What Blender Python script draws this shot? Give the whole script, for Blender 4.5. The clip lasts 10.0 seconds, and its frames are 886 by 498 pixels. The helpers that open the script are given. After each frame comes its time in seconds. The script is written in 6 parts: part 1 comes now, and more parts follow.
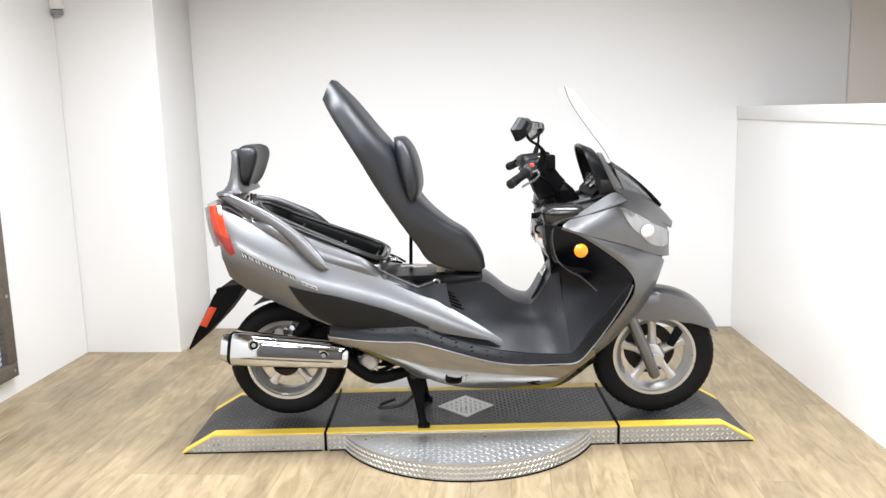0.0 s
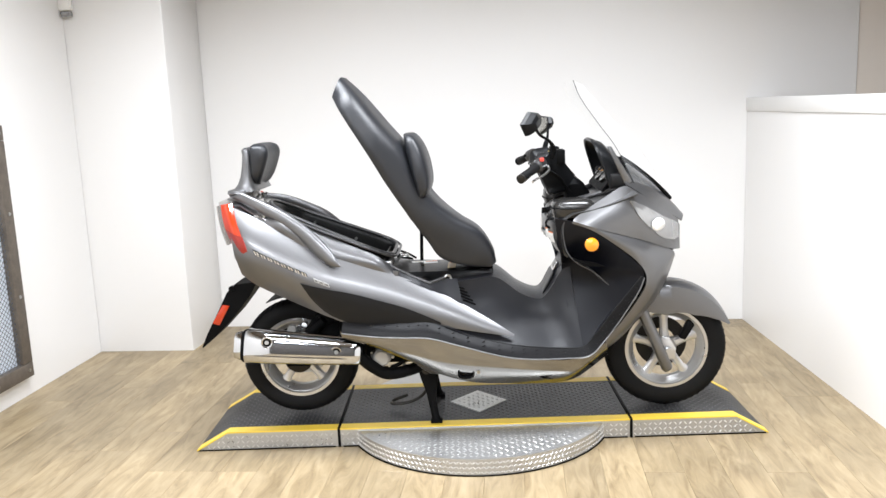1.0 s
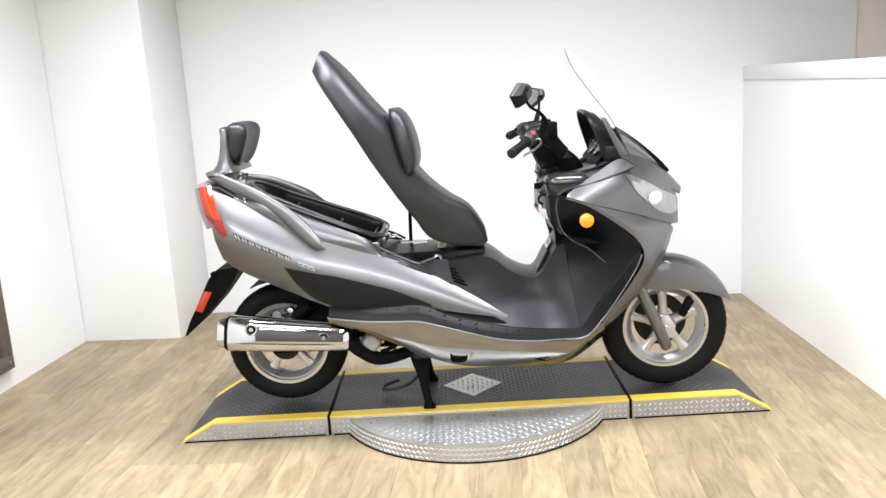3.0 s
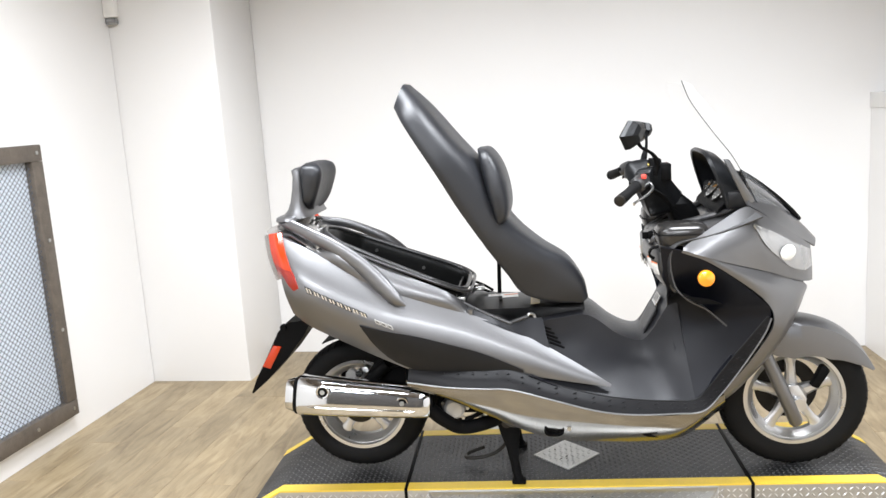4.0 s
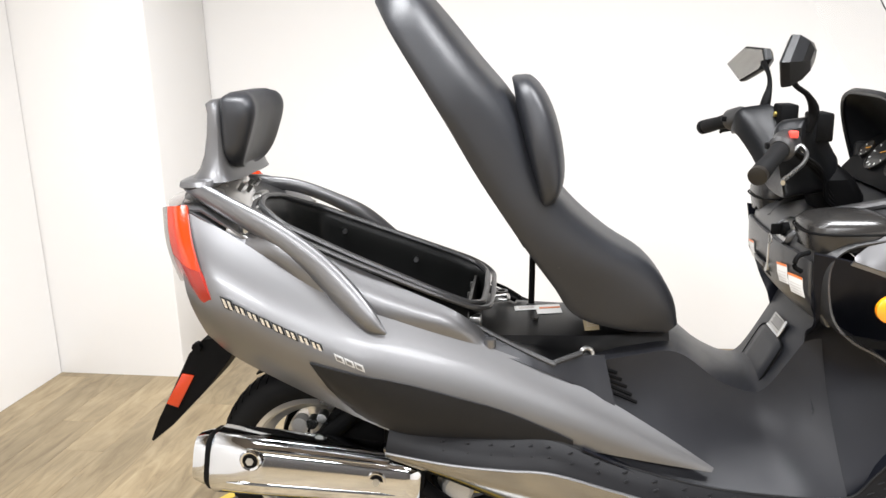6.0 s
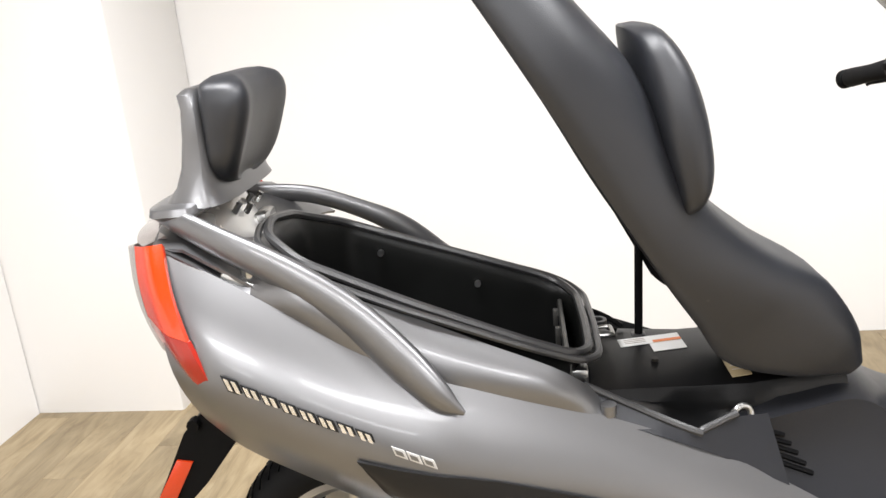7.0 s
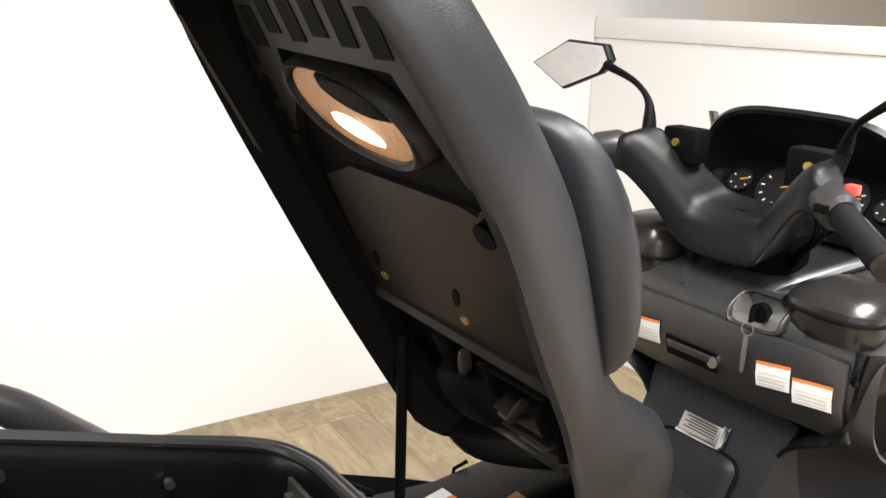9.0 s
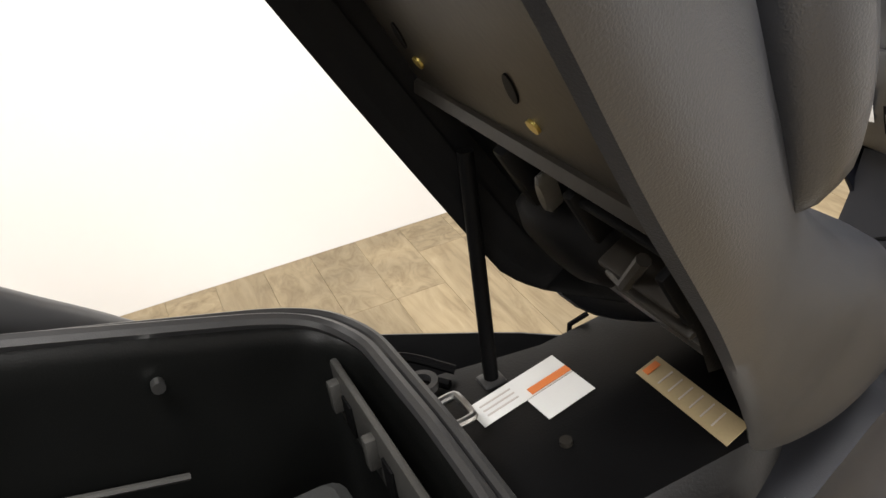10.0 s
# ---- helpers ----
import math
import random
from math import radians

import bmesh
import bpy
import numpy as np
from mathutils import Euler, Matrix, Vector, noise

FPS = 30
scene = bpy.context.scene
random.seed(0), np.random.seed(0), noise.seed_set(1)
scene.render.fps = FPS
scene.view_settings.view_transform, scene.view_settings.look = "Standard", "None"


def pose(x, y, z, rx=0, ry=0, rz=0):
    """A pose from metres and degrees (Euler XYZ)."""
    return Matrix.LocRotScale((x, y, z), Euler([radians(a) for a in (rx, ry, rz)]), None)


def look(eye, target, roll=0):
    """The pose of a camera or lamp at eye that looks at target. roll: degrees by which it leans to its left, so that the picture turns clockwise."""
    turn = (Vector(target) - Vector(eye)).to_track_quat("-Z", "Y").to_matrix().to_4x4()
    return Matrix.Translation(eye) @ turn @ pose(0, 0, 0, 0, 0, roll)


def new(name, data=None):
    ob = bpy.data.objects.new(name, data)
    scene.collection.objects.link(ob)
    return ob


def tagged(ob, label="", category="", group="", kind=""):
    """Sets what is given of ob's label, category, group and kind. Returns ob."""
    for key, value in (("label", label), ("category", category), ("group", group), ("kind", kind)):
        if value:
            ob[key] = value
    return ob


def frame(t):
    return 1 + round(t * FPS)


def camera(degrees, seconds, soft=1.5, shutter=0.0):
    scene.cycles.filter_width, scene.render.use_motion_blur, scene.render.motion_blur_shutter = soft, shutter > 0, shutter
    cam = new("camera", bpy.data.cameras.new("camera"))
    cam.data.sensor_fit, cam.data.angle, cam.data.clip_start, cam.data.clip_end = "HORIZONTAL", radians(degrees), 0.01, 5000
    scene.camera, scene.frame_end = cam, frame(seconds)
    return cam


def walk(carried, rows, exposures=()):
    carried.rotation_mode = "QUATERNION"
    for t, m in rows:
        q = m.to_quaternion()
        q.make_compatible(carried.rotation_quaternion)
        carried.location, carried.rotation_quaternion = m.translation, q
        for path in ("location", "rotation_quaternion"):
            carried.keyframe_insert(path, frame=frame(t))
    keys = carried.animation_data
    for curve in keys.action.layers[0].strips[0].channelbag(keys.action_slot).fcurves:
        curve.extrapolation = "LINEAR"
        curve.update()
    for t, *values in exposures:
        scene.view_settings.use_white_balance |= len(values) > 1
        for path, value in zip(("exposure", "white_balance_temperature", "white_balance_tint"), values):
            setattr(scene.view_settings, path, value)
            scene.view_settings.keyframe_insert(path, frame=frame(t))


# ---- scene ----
cam = camera(57.0, 10.0)
PATH = [
    (0, (0.175, -3.468, 1.407), (0.009, -1.504, 1.072), -1.5),
    (0.5, (0.181, -3.485, 1.413), (0.002, -1.521, 1.077), -1.6),
    (1, (0.166, -3.477, 1.407), (-0.021, -1.515, 1.063), -2.3),
    (1.5, (0.177, -3.484, 1.413), (0.022, -1.516, 1.091), -1.8),
    (2, (0.186, -3.478, 1.409), (0.027, -1.511, 1.085), -1.2),
    (3.5, (0.154, -3.196, 1.375), (-0.061, -1.251, 0.962), -5.2),
    (4, (0.079, -2.983, 1.452), (-0.275, -1.044, 1.11), -3.7),
    (4.5, (-0.048, -2.751, 1.44), (-0.482, -0.832, 1.078), -2.4),
    (5, (-0.127, -2.488, 1.407), (-0.471, -0.582, 0.908), -3.5),
    (5.5, (-0.113, -2.168, 1.394), (-0.474, -0.254, 0.942), -0.4),
    (6.8, (-0.329, -1.527, 1.355), (-0.594, 0.37, 0.78), -4.8),
    (7, (-0.38, -1.4, 1.36), (-0.687, 0.491, 0.785), -5.5),
    (7.2, (-0.43, -1.264, 1.354), (-0.753, 0.634, 0.815), -5.2),
    (7.5, (-0.515, -1.108, 1.366), (-0.674, 0.833, 0.912), -0.5),
    (7.8, (-0.586, -0.998, 1.361), (-0.45, 0.939, 0.88), 0.5),
    (8, (-0.634, -0.966, 1.362), (-0.227, 0.911, 0.803), -0.3),
    (8.2, (-0.706, -0.922, 1.365), (0.0, 0.849, 0.759), -0.5),
    (8.5, (-0.764, -0.887, 1.379), (0.197, 0.758, 0.77), 3.1),
    (8.8, (-0.763, -0.855, 1.4), (0.278, 0.766, 0.861), 2.8),
    (9, (-0.748, -0.818, 1.391), (0.29, 0.797, 0.828), 2.1),
    (9.5, (-0.621, -0.667, 1.331), (0.136, 0.992, 0.511), -4.6),
    (10, (-0.503, -0.563, 1.266), (0.08, 1.067, 0.265), -8.2),
]
walk(cam, [(t, look(eye, target, roll)) for t, eye, target, roll in PATH], [(0, -0.04, 6320, 10), (2.2, 0.0, 6320, 10), (4.5, 0.03, 6400, 10), (7.0, 0.06, 6700, 11), (8.5, 0.08, 6850, 11), (10, 0.06, 6950, 11)])

# ---- world, lamps ----
world = bpy.data.worlds.new("world")
scene.world = world
world.use_nodes = True
world.node_tree.nodes["Background"].inputs[0].default_value = (0.97, 0.985, 1.0, 1)
world.node_tree.nodes["Background"].inputs[1].default_value = 0.04


# ---- materials ----
def mat(name, color, rough=0.5, metal=0.0, var=0.08, scale=6.0, fine=90.0, bump=0.0, coat=0.0, spec=0.5, rvar=0.1, tint=None):
    m = bpy.data.materials.new(name)
    m.use_nodes = True
    nt = m.node_tree
    b = nt.nodes["Principled BSDF"]
    b.inputs["Metallic"].default_value = metal
    b.inputs["Coat Weight"].default_value = coat
    b.inputs["Coat Roughness"].default_value = 0.06
    b.inputs["Specular IOR Level"].default_value = spec
    tc = nt.nodes.new("ShaderNodeTexCoord")
    n1 = nt.nodes.new("ShaderNodeTexNoise")
    n1.inputs["Scale"].default_value = scale
    n1.inputs["Detail"].default_value = 4
    n2 = nt.nodes.new("ShaderNodeTexNoise")
    n2.inputs["Scale"].default_value = fine
    n2.inputs["Detail"].default_value = 3
    for n in (n1, n2):
        nt.links.new(tc.outputs["Object"], n.inputs["Vector"])
    ramp = nt.nodes.new("ShaderNodeMix")
    ramp.data_type = "RGBA"
    dark = [c * (1 - var) for c in color]
    light = [min(1, c * (1 + var)) for c in (tint or color)]
    ramp.inputs[6].default_value = (*dark, 1)
    ramp.inputs[7].default_value = (*light, 1)
    add = nt.nodes.new("ShaderNodeMath")
    add.operation = "MULTIPLY_ADD"
    add.inputs[1].default_value = 0.35
    nt.links.new(n2.outputs["Fac"], add.inputs[0])
    half = nt.nodes.new("ShaderNodeMath")
    half.operation = "MULTIPLY"
    half.inputs[1].default_value = 0.65
    nt.links.new(n1.outputs["Fac"], half.inputs[0])
    nt.links.new(half.outputs[0], add.inputs[2])
    nt.links.new(add.outputs[0], ramp.inputs["Factor"])
    nt.links.new(ramp.outputs[2], b.inputs["Base Color"])
    mr = nt.nodes.new("ShaderNodeMapRange")
    mr.inputs["To Min"].default_value = max(0.02, rough - rvar)
    mr.inputs["To Max"].default_value = min(1, rough + rvar)
    nt.links.new(n1.outputs["Fac"], mr.inputs["Value"])
    nt.links.new(mr.outputs[0], b.inputs["Roughness"])
    if bump:
        bp = nt.nodes.new("ShaderNodeBump")
        bp.inputs["Strength"].default_value = 0.35
        bp.inputs["Distance"].default_value = bump
        nt.links.new(n2.outputs["Fac"], bp.inputs["Height"])
        nt.links.new(bp.outputs[0], b.inputs["Normal"])
    return m


def glass(name, color, rough=0.02, alpha=0.25):
    m = mat(name, color, rough, 0, 0.03, 4, 60, 0, 0, 0.5, 0.01)
    m.node_tree.nodes["Principled BSDF"].inputs["Alpha"].default_value = alpha
    return m


SILVER = mat("silver_paint", (0.150, 0.150, 0.153), 0.37, 0.8, 0.06, 3, 900, 0, 0.18, 0.5, 0.04)
SILVER_LOW = mat("silver_paint_worn", (0.215, 0.208, 0.193), 0.15, 0.95, 0.06, 5, 900, 0, 0.5, 0.5, 0.06)
GREY_PANEL = mat("dark_grey_paint", (0.0085, 0.0085, 0.009), 0.40, 0, 0.08, 6, 500, 0.0003, 0, 0.18)
PLASTIC = mat("black_plastic", (0.027, 0.0268, 0.0272), 0.32, 0, 0.2, 8, 700, 0.0006, 0, 0.6, 0.09)
BAR_PLASTIC = mat("matt_black_plastic", (0.006, 0.0064, 0.0072), 0.33, 0, 0.25, 8, 900, 0.0008, 0, 0.21, 0.07)
TEXTURED = mat("textured_black_plastic", (0.015, 0.0155, 0.0178), 0.33, 0, 0.25, 8, 900, 0.0008, 0, 0.17, 0.08)
TEXTURED_GREY = mat("worn_grey_plastic", (0.040, 0.039, 0.036), 0.38, 0, 0.4, 14, 400, 0.0008, 0, 0.45, 0.1)
FOOTWELL = mat("blue_black_plastic", (0.0045, 0.005, 0.0075), 0.36, 0, 0.3, 8, 900, 0.0008, 0, 0.16, 0.08)
LEATHER = mat("grey_black_vinyl", (0.0100, 0.0110, 0.0138), 0.42, 0, 0.3, 7, 800, 0.0009, 0, 0.50, 0.08)
BLACK = mat("matt_black", (0.0028, 0.0028, 0.003), 0.6, 0, 0.3, 9, 300, 0.0006, 0, 0.07)
LINING = mat("trunk_lining", (0.0036, 0.0038, 0.0036), 0.36, 0, 0.35, 12, 500, 0.0008, 0, 0.18)
WELL = mat("satin_black_tray", (0.004, 0.004, 0.0042), 0.32, 0, 0.35, 9, 400, 0.0006, 0, 0.26, 0.08)
RUBBER = mat("tyre_rubber", (0.005, 0.005, 0.0053), 0.7, 0, 0.3, 14, 300, 0.001, 0, 0.15)
CHROME = mat("chrome", (0.53, 0.54, 0.555), 0.07, 1.0, 0.04, 5, 200, 0, 0, 0.5, 0.03)
STEEL = mat("brushed_steel", (0.45, 0.45, 0.44), 0.3, 1.0, 0.15, 9, 300, 0, 0, 0.5, 0.1)
ALLOY = mat("alloy_wheel", (0.52, 0.52, 0.52), 0.30, 0.85, 0.08, 8, 400, 0, 0.2)
ENGINE = mat("cast_engine", (0.36, 0.35, 0.33), 0.5, 0.6, 0.25, 25, 200, 0.001)
RED = mat("red_lens", (0.42, 0.030, 0.004), 0.18, 0, 0.25, 14, 220, 0.0008, 0.25)
DEEP_RED = mat("deep_red_lens", (0.28, 0.012, 0.004), 0.18, 0, 0.25, 16, 220, 0.0008, 0.25)
ORANGE = mat("amber_lens", (0.95, 0.30, 0.01), 0.14, 0, 0.1, 40, 220, 0.0008, 0.6)
TINTED_LENS = mat("smoked_clear_lens", (0.15, 0.13, 0.12), 0.2, 0.2, 0.2, 20, 200, 0, 0.2)
CLEAR_LENS = mat("clear_lens", (0.30, 0.30, 0.30), 0.12, 0.6, 0.2, 25, 200, 0, 0.4)
WHITE_STICKER = mat("white_sticker", (0.75, 0.75, 0.73), 0.4, 0, 0.05, 20, 300)
TAN_STICKER = mat("tan_sticker", (0.42, 0.33, 0.19), 0.45, 0, 0.2, 30, 300)
ORANGE_STICKER = mat("orange_sticker", (0.72, 0.20, 0.05), 0.4)
FOAM = mat("warm_reflector", (0.62, 0.33, 0.16), 0.35, 0, 0.6, 26, 150, 0.004)
METAL_DARK = mat("dark_steel_plate", (0.020, 0.0175, 0.0145), 0.42, 0.2, 0.35, 7, 120, 0.0006, 0, 0.25)
BRASS = mat("brass_fastener", (0.55, 0.42, 0.12), 0.35, 0.9)
SCREEN = glass("clear_windscreen", (0.92, 0.94, 0.94), 0.03, 0.035)
GLOSS = mat("glossy_black_plastic", (0.020, 0.019, 0.018), 0.22, 0, 0.2, 8, 700, 0.0003, 0, 0.5, 0.05)
MIRROR = mat("mirror_glass", (0.86, 0.86, 0.84), 0.03, 1.0, 0.02, 3, 60, 0, 0, 0.5, 0.01)
RED_SWITCH = mat("red_switch", (0.70, 0.07, 0.05), 0.35)
DIAL = mat("dial_face", (0.012, 0.012, 0.012), 0.3)
WHITE_MARK = mat("white_marking", (0.75, 0.75, 0.72), 0.4)
AMBER_MARK = mat("amber_marking", (0.70, 0.32, 0.04), 0.4)
POLISHED = mat("polished_alloy", (0.78, 0.77, 0.75), 0.26, 0.55, 0.06, 9, 300)
BADGE = mat("chrome_badge", (0.66, 0.67, 0.68), 0.24, 0.9, 0.05, 20, 200)

WALL = mat("white_wall_paint", (0.80, 0.79, 0.775), 0.30, 0, 0.010, 1.6, 30, 0.0002, 0, 0.5, 0.01)
BEIGE_WALL = mat("beige_wall_paint", (0.84, 0.77, 0.69), 0.5, 0, 0.03, 1.4, 30, 0.0004)
# for the wall behind the camera: dark only to shape reflections and bounce
DIM_WALL = mat("unseen_wall_dark", (0.055, 0.05, 0.046), 0.6, 0, 0.05, 1.0, 30, 0.0004)
TRIM_WHITE = mat("white_trim_paint", (0.82, 0.81, 0.79), 0.32, 0, 0.02, 3, 60)
# ceiling is out of view; its dark brown deepens reflections and cuts bounce
CEILING = mat("unseen_ceiling_dark", (0.20, 0.17, 0.145), 0.8, 0, 0.03, 2, 60)
YELLOW = mat("yellow_safety_paint", (0.74, 0.52, 0.055), 0.45, 0, 0.26, 9, 130, 0.0006)
MAT_BLACK = mat("rubber_mat", (0.012, 0.012, 0.013), 0.45, 0.1, 0.25, 10, 160, 0.0006)
MAT_TREAD = mat("worn_tread", (0.135, 0.135, 0.135), 0.34, 0.35, 0.5, 5, 160)
BRIGHT_TREAD = mat("polished_tread_bars", (0.68, 0.68, 0.67), 0.30, 0.8, 0.1, 14, 160)
DIAMOND_PLATE = mat("aluminium_tread_plate", (0.45, 0.45, 0.445), 0.38, 0.8, 0.22, 7, 160, 0.0003, 0, 0.5, 0.05)
DARK_FRAME = mat("rusty_dark_steel", (0.062, 0.053, 0.044), 0.55, 0.4, 0.45, 22, 160, 0.001, 0, 0.5, 0.1, (0.16, 0.135, 0.11))
MESH_STEEL = mat("galvanised_mesh", (0.13, 0.14, 0.16), 0.45, 0.6, 0.2, 10, 100)
PALE_BACK = mat("pale_blue_board", (0.72, 0.78, 0.86), 0.6, 0, 0.05, 2, 60)
LAMP_WHITE = mat("lamp_housing", (0.8, 0.8, 0.78), 0.4)


def wood_mat():
    m = bpy.data.materials.new("vinyl_oak_plank")
    m.use_nodes = True
    nt = m.node_tree
    b = nt.nodes["Principled BSDF"]
    tc = nt.nodes.new("ShaderNodeTexCoord")
    info = nt.nodes.new("ShaderNodeObjectInfo")
    shift = nt.nodes.new("ShaderNodeVectorMath")
    shift.operation = "MULTIPLY_ADD"
    mulv = nt.nodes.new("ShaderNodeCombineXYZ")
    nt.links.new(info.outputs["Random"], mulv.inputs[0])
    nt.links.new(info.outputs["Random"], mulv.inputs[1])
    shift.inputs[1].default_value = (37, 61, 0)
    nt.links.new(mulv.outputs[0], shift.inputs[0])
    nt.links.new(tc.outputs["Object"], shift.inputs[2])
    stretch = nt.nodes.new("ShaderNodeMapping")
    stretch.inputs["Scale"].default_value = (20, 3.4, 1)
    nt.links.new(shift.outputs[0], stretch.inputs["Vector"])
    n1 = nt.nodes.new("ShaderNodeTexNoise")
    n1.inputs["Scale"].default_value = 1.0
    n1.inputs["Detail"].default_value = 6
    n1.inputs["Roughness"].default_value = 0.62
    n1.inputs["Distortion"].default_value = 1.4
    nt.links.new(stretch.outputs[0], n1.inputs["Vector"])
    big = nt.nodes.new("ShaderNodeTexNoise")
    big.inputs["Scale"].default_value = 3.2
    big.inputs["Detail"].default_value = 3
    nt.links.new(shift.outputs[0], big.inputs["Vector"])
    cr = nt.nodes.new("ShaderNodeValToRGB")
    cr.color_ramp.elements[0].position = 0.3
    cr.color_ramp.elements[0].color = (0.195, 0.143, 0.078, 1)
    cr.color_ramp.elements[1].position = 0.72
    cr.color_ramp.elements[1].color = (0.365, 0.288, 0.178, 1)
    mid = cr.color_ramp.elements.new(0.5)
    mid.color = (0.288, 0.221, 0.128, 1)
    nt.links.new(n1.outputs["Fac"], cr.inputs[0])
    mix = nt.nodes.new("ShaderNodeMix")
    mix.data_type = "RGBA"
    mix.blend_type = "MULTIPLY"
    mix.inputs["Factor"].default_value = 1.0
    tone = nt.nodes.new("ShaderNodeMath")
    tone.operation = "MULTIPLY_ADD"
    tone.inputs[1].default_value = 0.26
    tone.inputs[2].default_value = 0.87
    nt.links.new(info.outputs["Random"], tone.inputs[0])
    tone2 = nt.nodes.new("ShaderNodeMath")
    tone2.operation = "MULTIPLY"
    soft = nt.nodes.new("ShaderNodeMapRange")
    soft.inputs["From Min"].default_value = 0.3
    soft.inputs["From Max"].default_value = 0.7
    soft.inputs["To Min"].default_value = 0.81
    soft.inputs["To Max"].default_value = 1.12
    nt.links.new(big.outputs["Fac"], soft.inputs["Value"])
    nt.links.new(tone.outputs[0], tone2.inputs[0])
    nt.links.new(soft.outputs[0], tone2.inputs[1])
    comb = nt.nodes.new("ShaderNodeCombineColor")
    for i in range(3):
        nt.links.new(tone2.outputs[0], comb.inputs[i])
    nt.links.new(cr.outputs[0], mix.inputs[6])
    nt.links.new(comb.outputs[0], mix.inputs[7])
    nt.links.new(mix.outputs[2], b.inputs["Base Color"])
    b.inputs["Roughness"].default_value = 0.42
    bp = nt.nodes.new("ShaderNodeBump")
    bp.inputs["Strength"].default_value = 0.25
    bp.inputs["Distance"].default_value = 0.0008
    nt.links.new(n1.outputs["Fac"], bp.inputs["Height"])
    nt.links.new(bp.outputs[0], b.inputs["Normal"])
    return m


OAK = wood_mat()


# ---- mesh helpers ----
def finish(bm, smooth=35):
    bmesh.ops.recalc_face_normals(bm, faces=bm.faces)
    for f in bm.faces:
        f.smooth = True
    for e in bm.edges:
        if len(e.link_faces) == 2 and e.calc_face_angle(0) > radians(smooth):
            e.smooth = False


def part(name, bm, material, parent=None, label="", smooth=35):
    finish(bm, smooth)
    me = bpy.data.meshes.new(name)
    bm.to_mesh(me)
    bm.free()
    me.materials.append(material)
    ob = new(name, me)
    if parent:
        ob.parent = parent
    if label:
        tagged(ob, label)
    return ob


def thing(name, label, category, at=(0, 0, 0), rz=0.0, group="", kind=""):
    ob = new(name)
    ob.empty_display_size = 0.05
    ob.matrix_basis = pose(*at, 0, 0, rz)
    return tagged(ob, label, category, group, kind)


def box(bm, lo, hi, bevel=0.0, m=None, seg=2):
    c = [(a + b) / 2 for a, b in zip(lo, hi)]
    s = [b - a for a, b in zip(lo, hi)]
    g = bmesh.ops.create_cube(bm, size=1, matrix=Matrix.LocRotScale(c, None, s))
    vs = g["verts"]
    if bevel:
        es = list({e for v in vs for e in v.link_edges})
        r = bmesh.ops.bevel(bm, geom=es, offset=bevel, segments=seg, affect="EDGES", profile=0.5)
        vs = list({v for v in vs if v.is_valid} | set(r["verts"]))
    if m is not None:
        bmesh.ops.transform(bm, matrix=m, verts=vs)
    return bm


def block(lo, hi, bevel=0.0, m=None, seg=2):
    return box(bmesh.new(), lo, hi, bevel, m, seg)


def spline(pts, n):
    """Catmull-Rom through rows of numbers, n rows out."""
    p = np.array(pts, float)
    k = len(p)
    ext = np.vstack([2 * p[0] - p[1], p, 2 * p[-1] - p[-2]])
    out = []
    for u in np.linspace(0, k - 1, n):
        i = min(int(u), k - 2)
        t = u - i
        a, b, c, d = ext[i:i + 4]
        out.append(0.5 * (2 * b + (c - a) * t + (2 * a - 5 * b + 4 * c - d) * t * t + (3 * b - a - 3 * c + d) * t ** 3))
    return np.array(out).tolist()


def loft(bm, rings, cap=True, closed=True):
    rows = [[bm.verts.new(tuple(map(float, v))) for v in r] for r in rings]
    n = len(rows[0])
    for a, b in zip(rows, rows[1:]):
        for i in range(n if closed else n - 1):
            j = (i + 1) % n
            bm.faces.new((a[i], a[j], b[j], b[i]))
    if cap and closed:
        bm.faces.new(rows[0])
        bm.faces.new(rows[-1][::-1])
    return bm


def tube(bm, pts, radii, n=14, smooth_steps=0, flat=1.0, up=(0, 0, 1)):
    """A swept rod; flat squeezes its section across the up direction."""
    pts = np.array([tuple(p) for p in pts], float)
    radii = [radii] * len(pts) if isinstance(radii, (int, float)) else radii
    if smooth_steps:
        full = np.array(spline(np.hstack([pts, np.array(radii, float)[:, None]]), smooth_steps))
        pts, radii = full[:, :3], full[:, 3]
    rings = []
    for i, p in enumerate(pts):
        d = Vector(tuple(pts[min(i + 1, len(pts) - 1)] - pts[max(i - 1, 0)])).normalized()
        side = d.cross(Vector(up))
        side = side.normalized() if side.length > 1e-4 else d.orthogonal().normalized()
        top = side.cross(d).normalized()
        rings.append([Vector(tuple(p)) + float(radii[i]) * (math.cos(a) * side * flat + math.sin(a) * top) for a in np.linspace(0, 2 * math.pi, n, endpoint=False)])
    return loft(bm, rings)


def rod(a, b, r, n=14, r2=None):
    return tube(bmesh.new(), [a, b], [r, r if r2 is None else r2], n)


def revolve(profile, n=48, axis="y", at=(0, 0, 0)):
    """A closed profile of (radius, offset along the axis) turned round an axis."""
    bm = bmesh.new()
    rings = []
    for a in np.linspace(0, 2 * math.pi, n, endpoint=False):
        c, s = math.cos(a), math.sin(a)
        ring = []
        for r, o in profile:
            v = {"y": (r * c, o, r * s), "z": (r * c, r * s, o), "x": (o, r * c, r * s)}[axis]
            ring.append(Vector(v) + Vector(at))
        rings.append(ring)
    rows = [[bm.verts.new(v) for v in r] for r in rings]
    m = len(profile)
    for i in range(n):
        a, b = rows[i], rows[(i + 1) % n]
        for j in range(m):
            k = (j + 1) % m
            bm.faces.new((a[j], a[k], b[k], b[j]))
    return bm


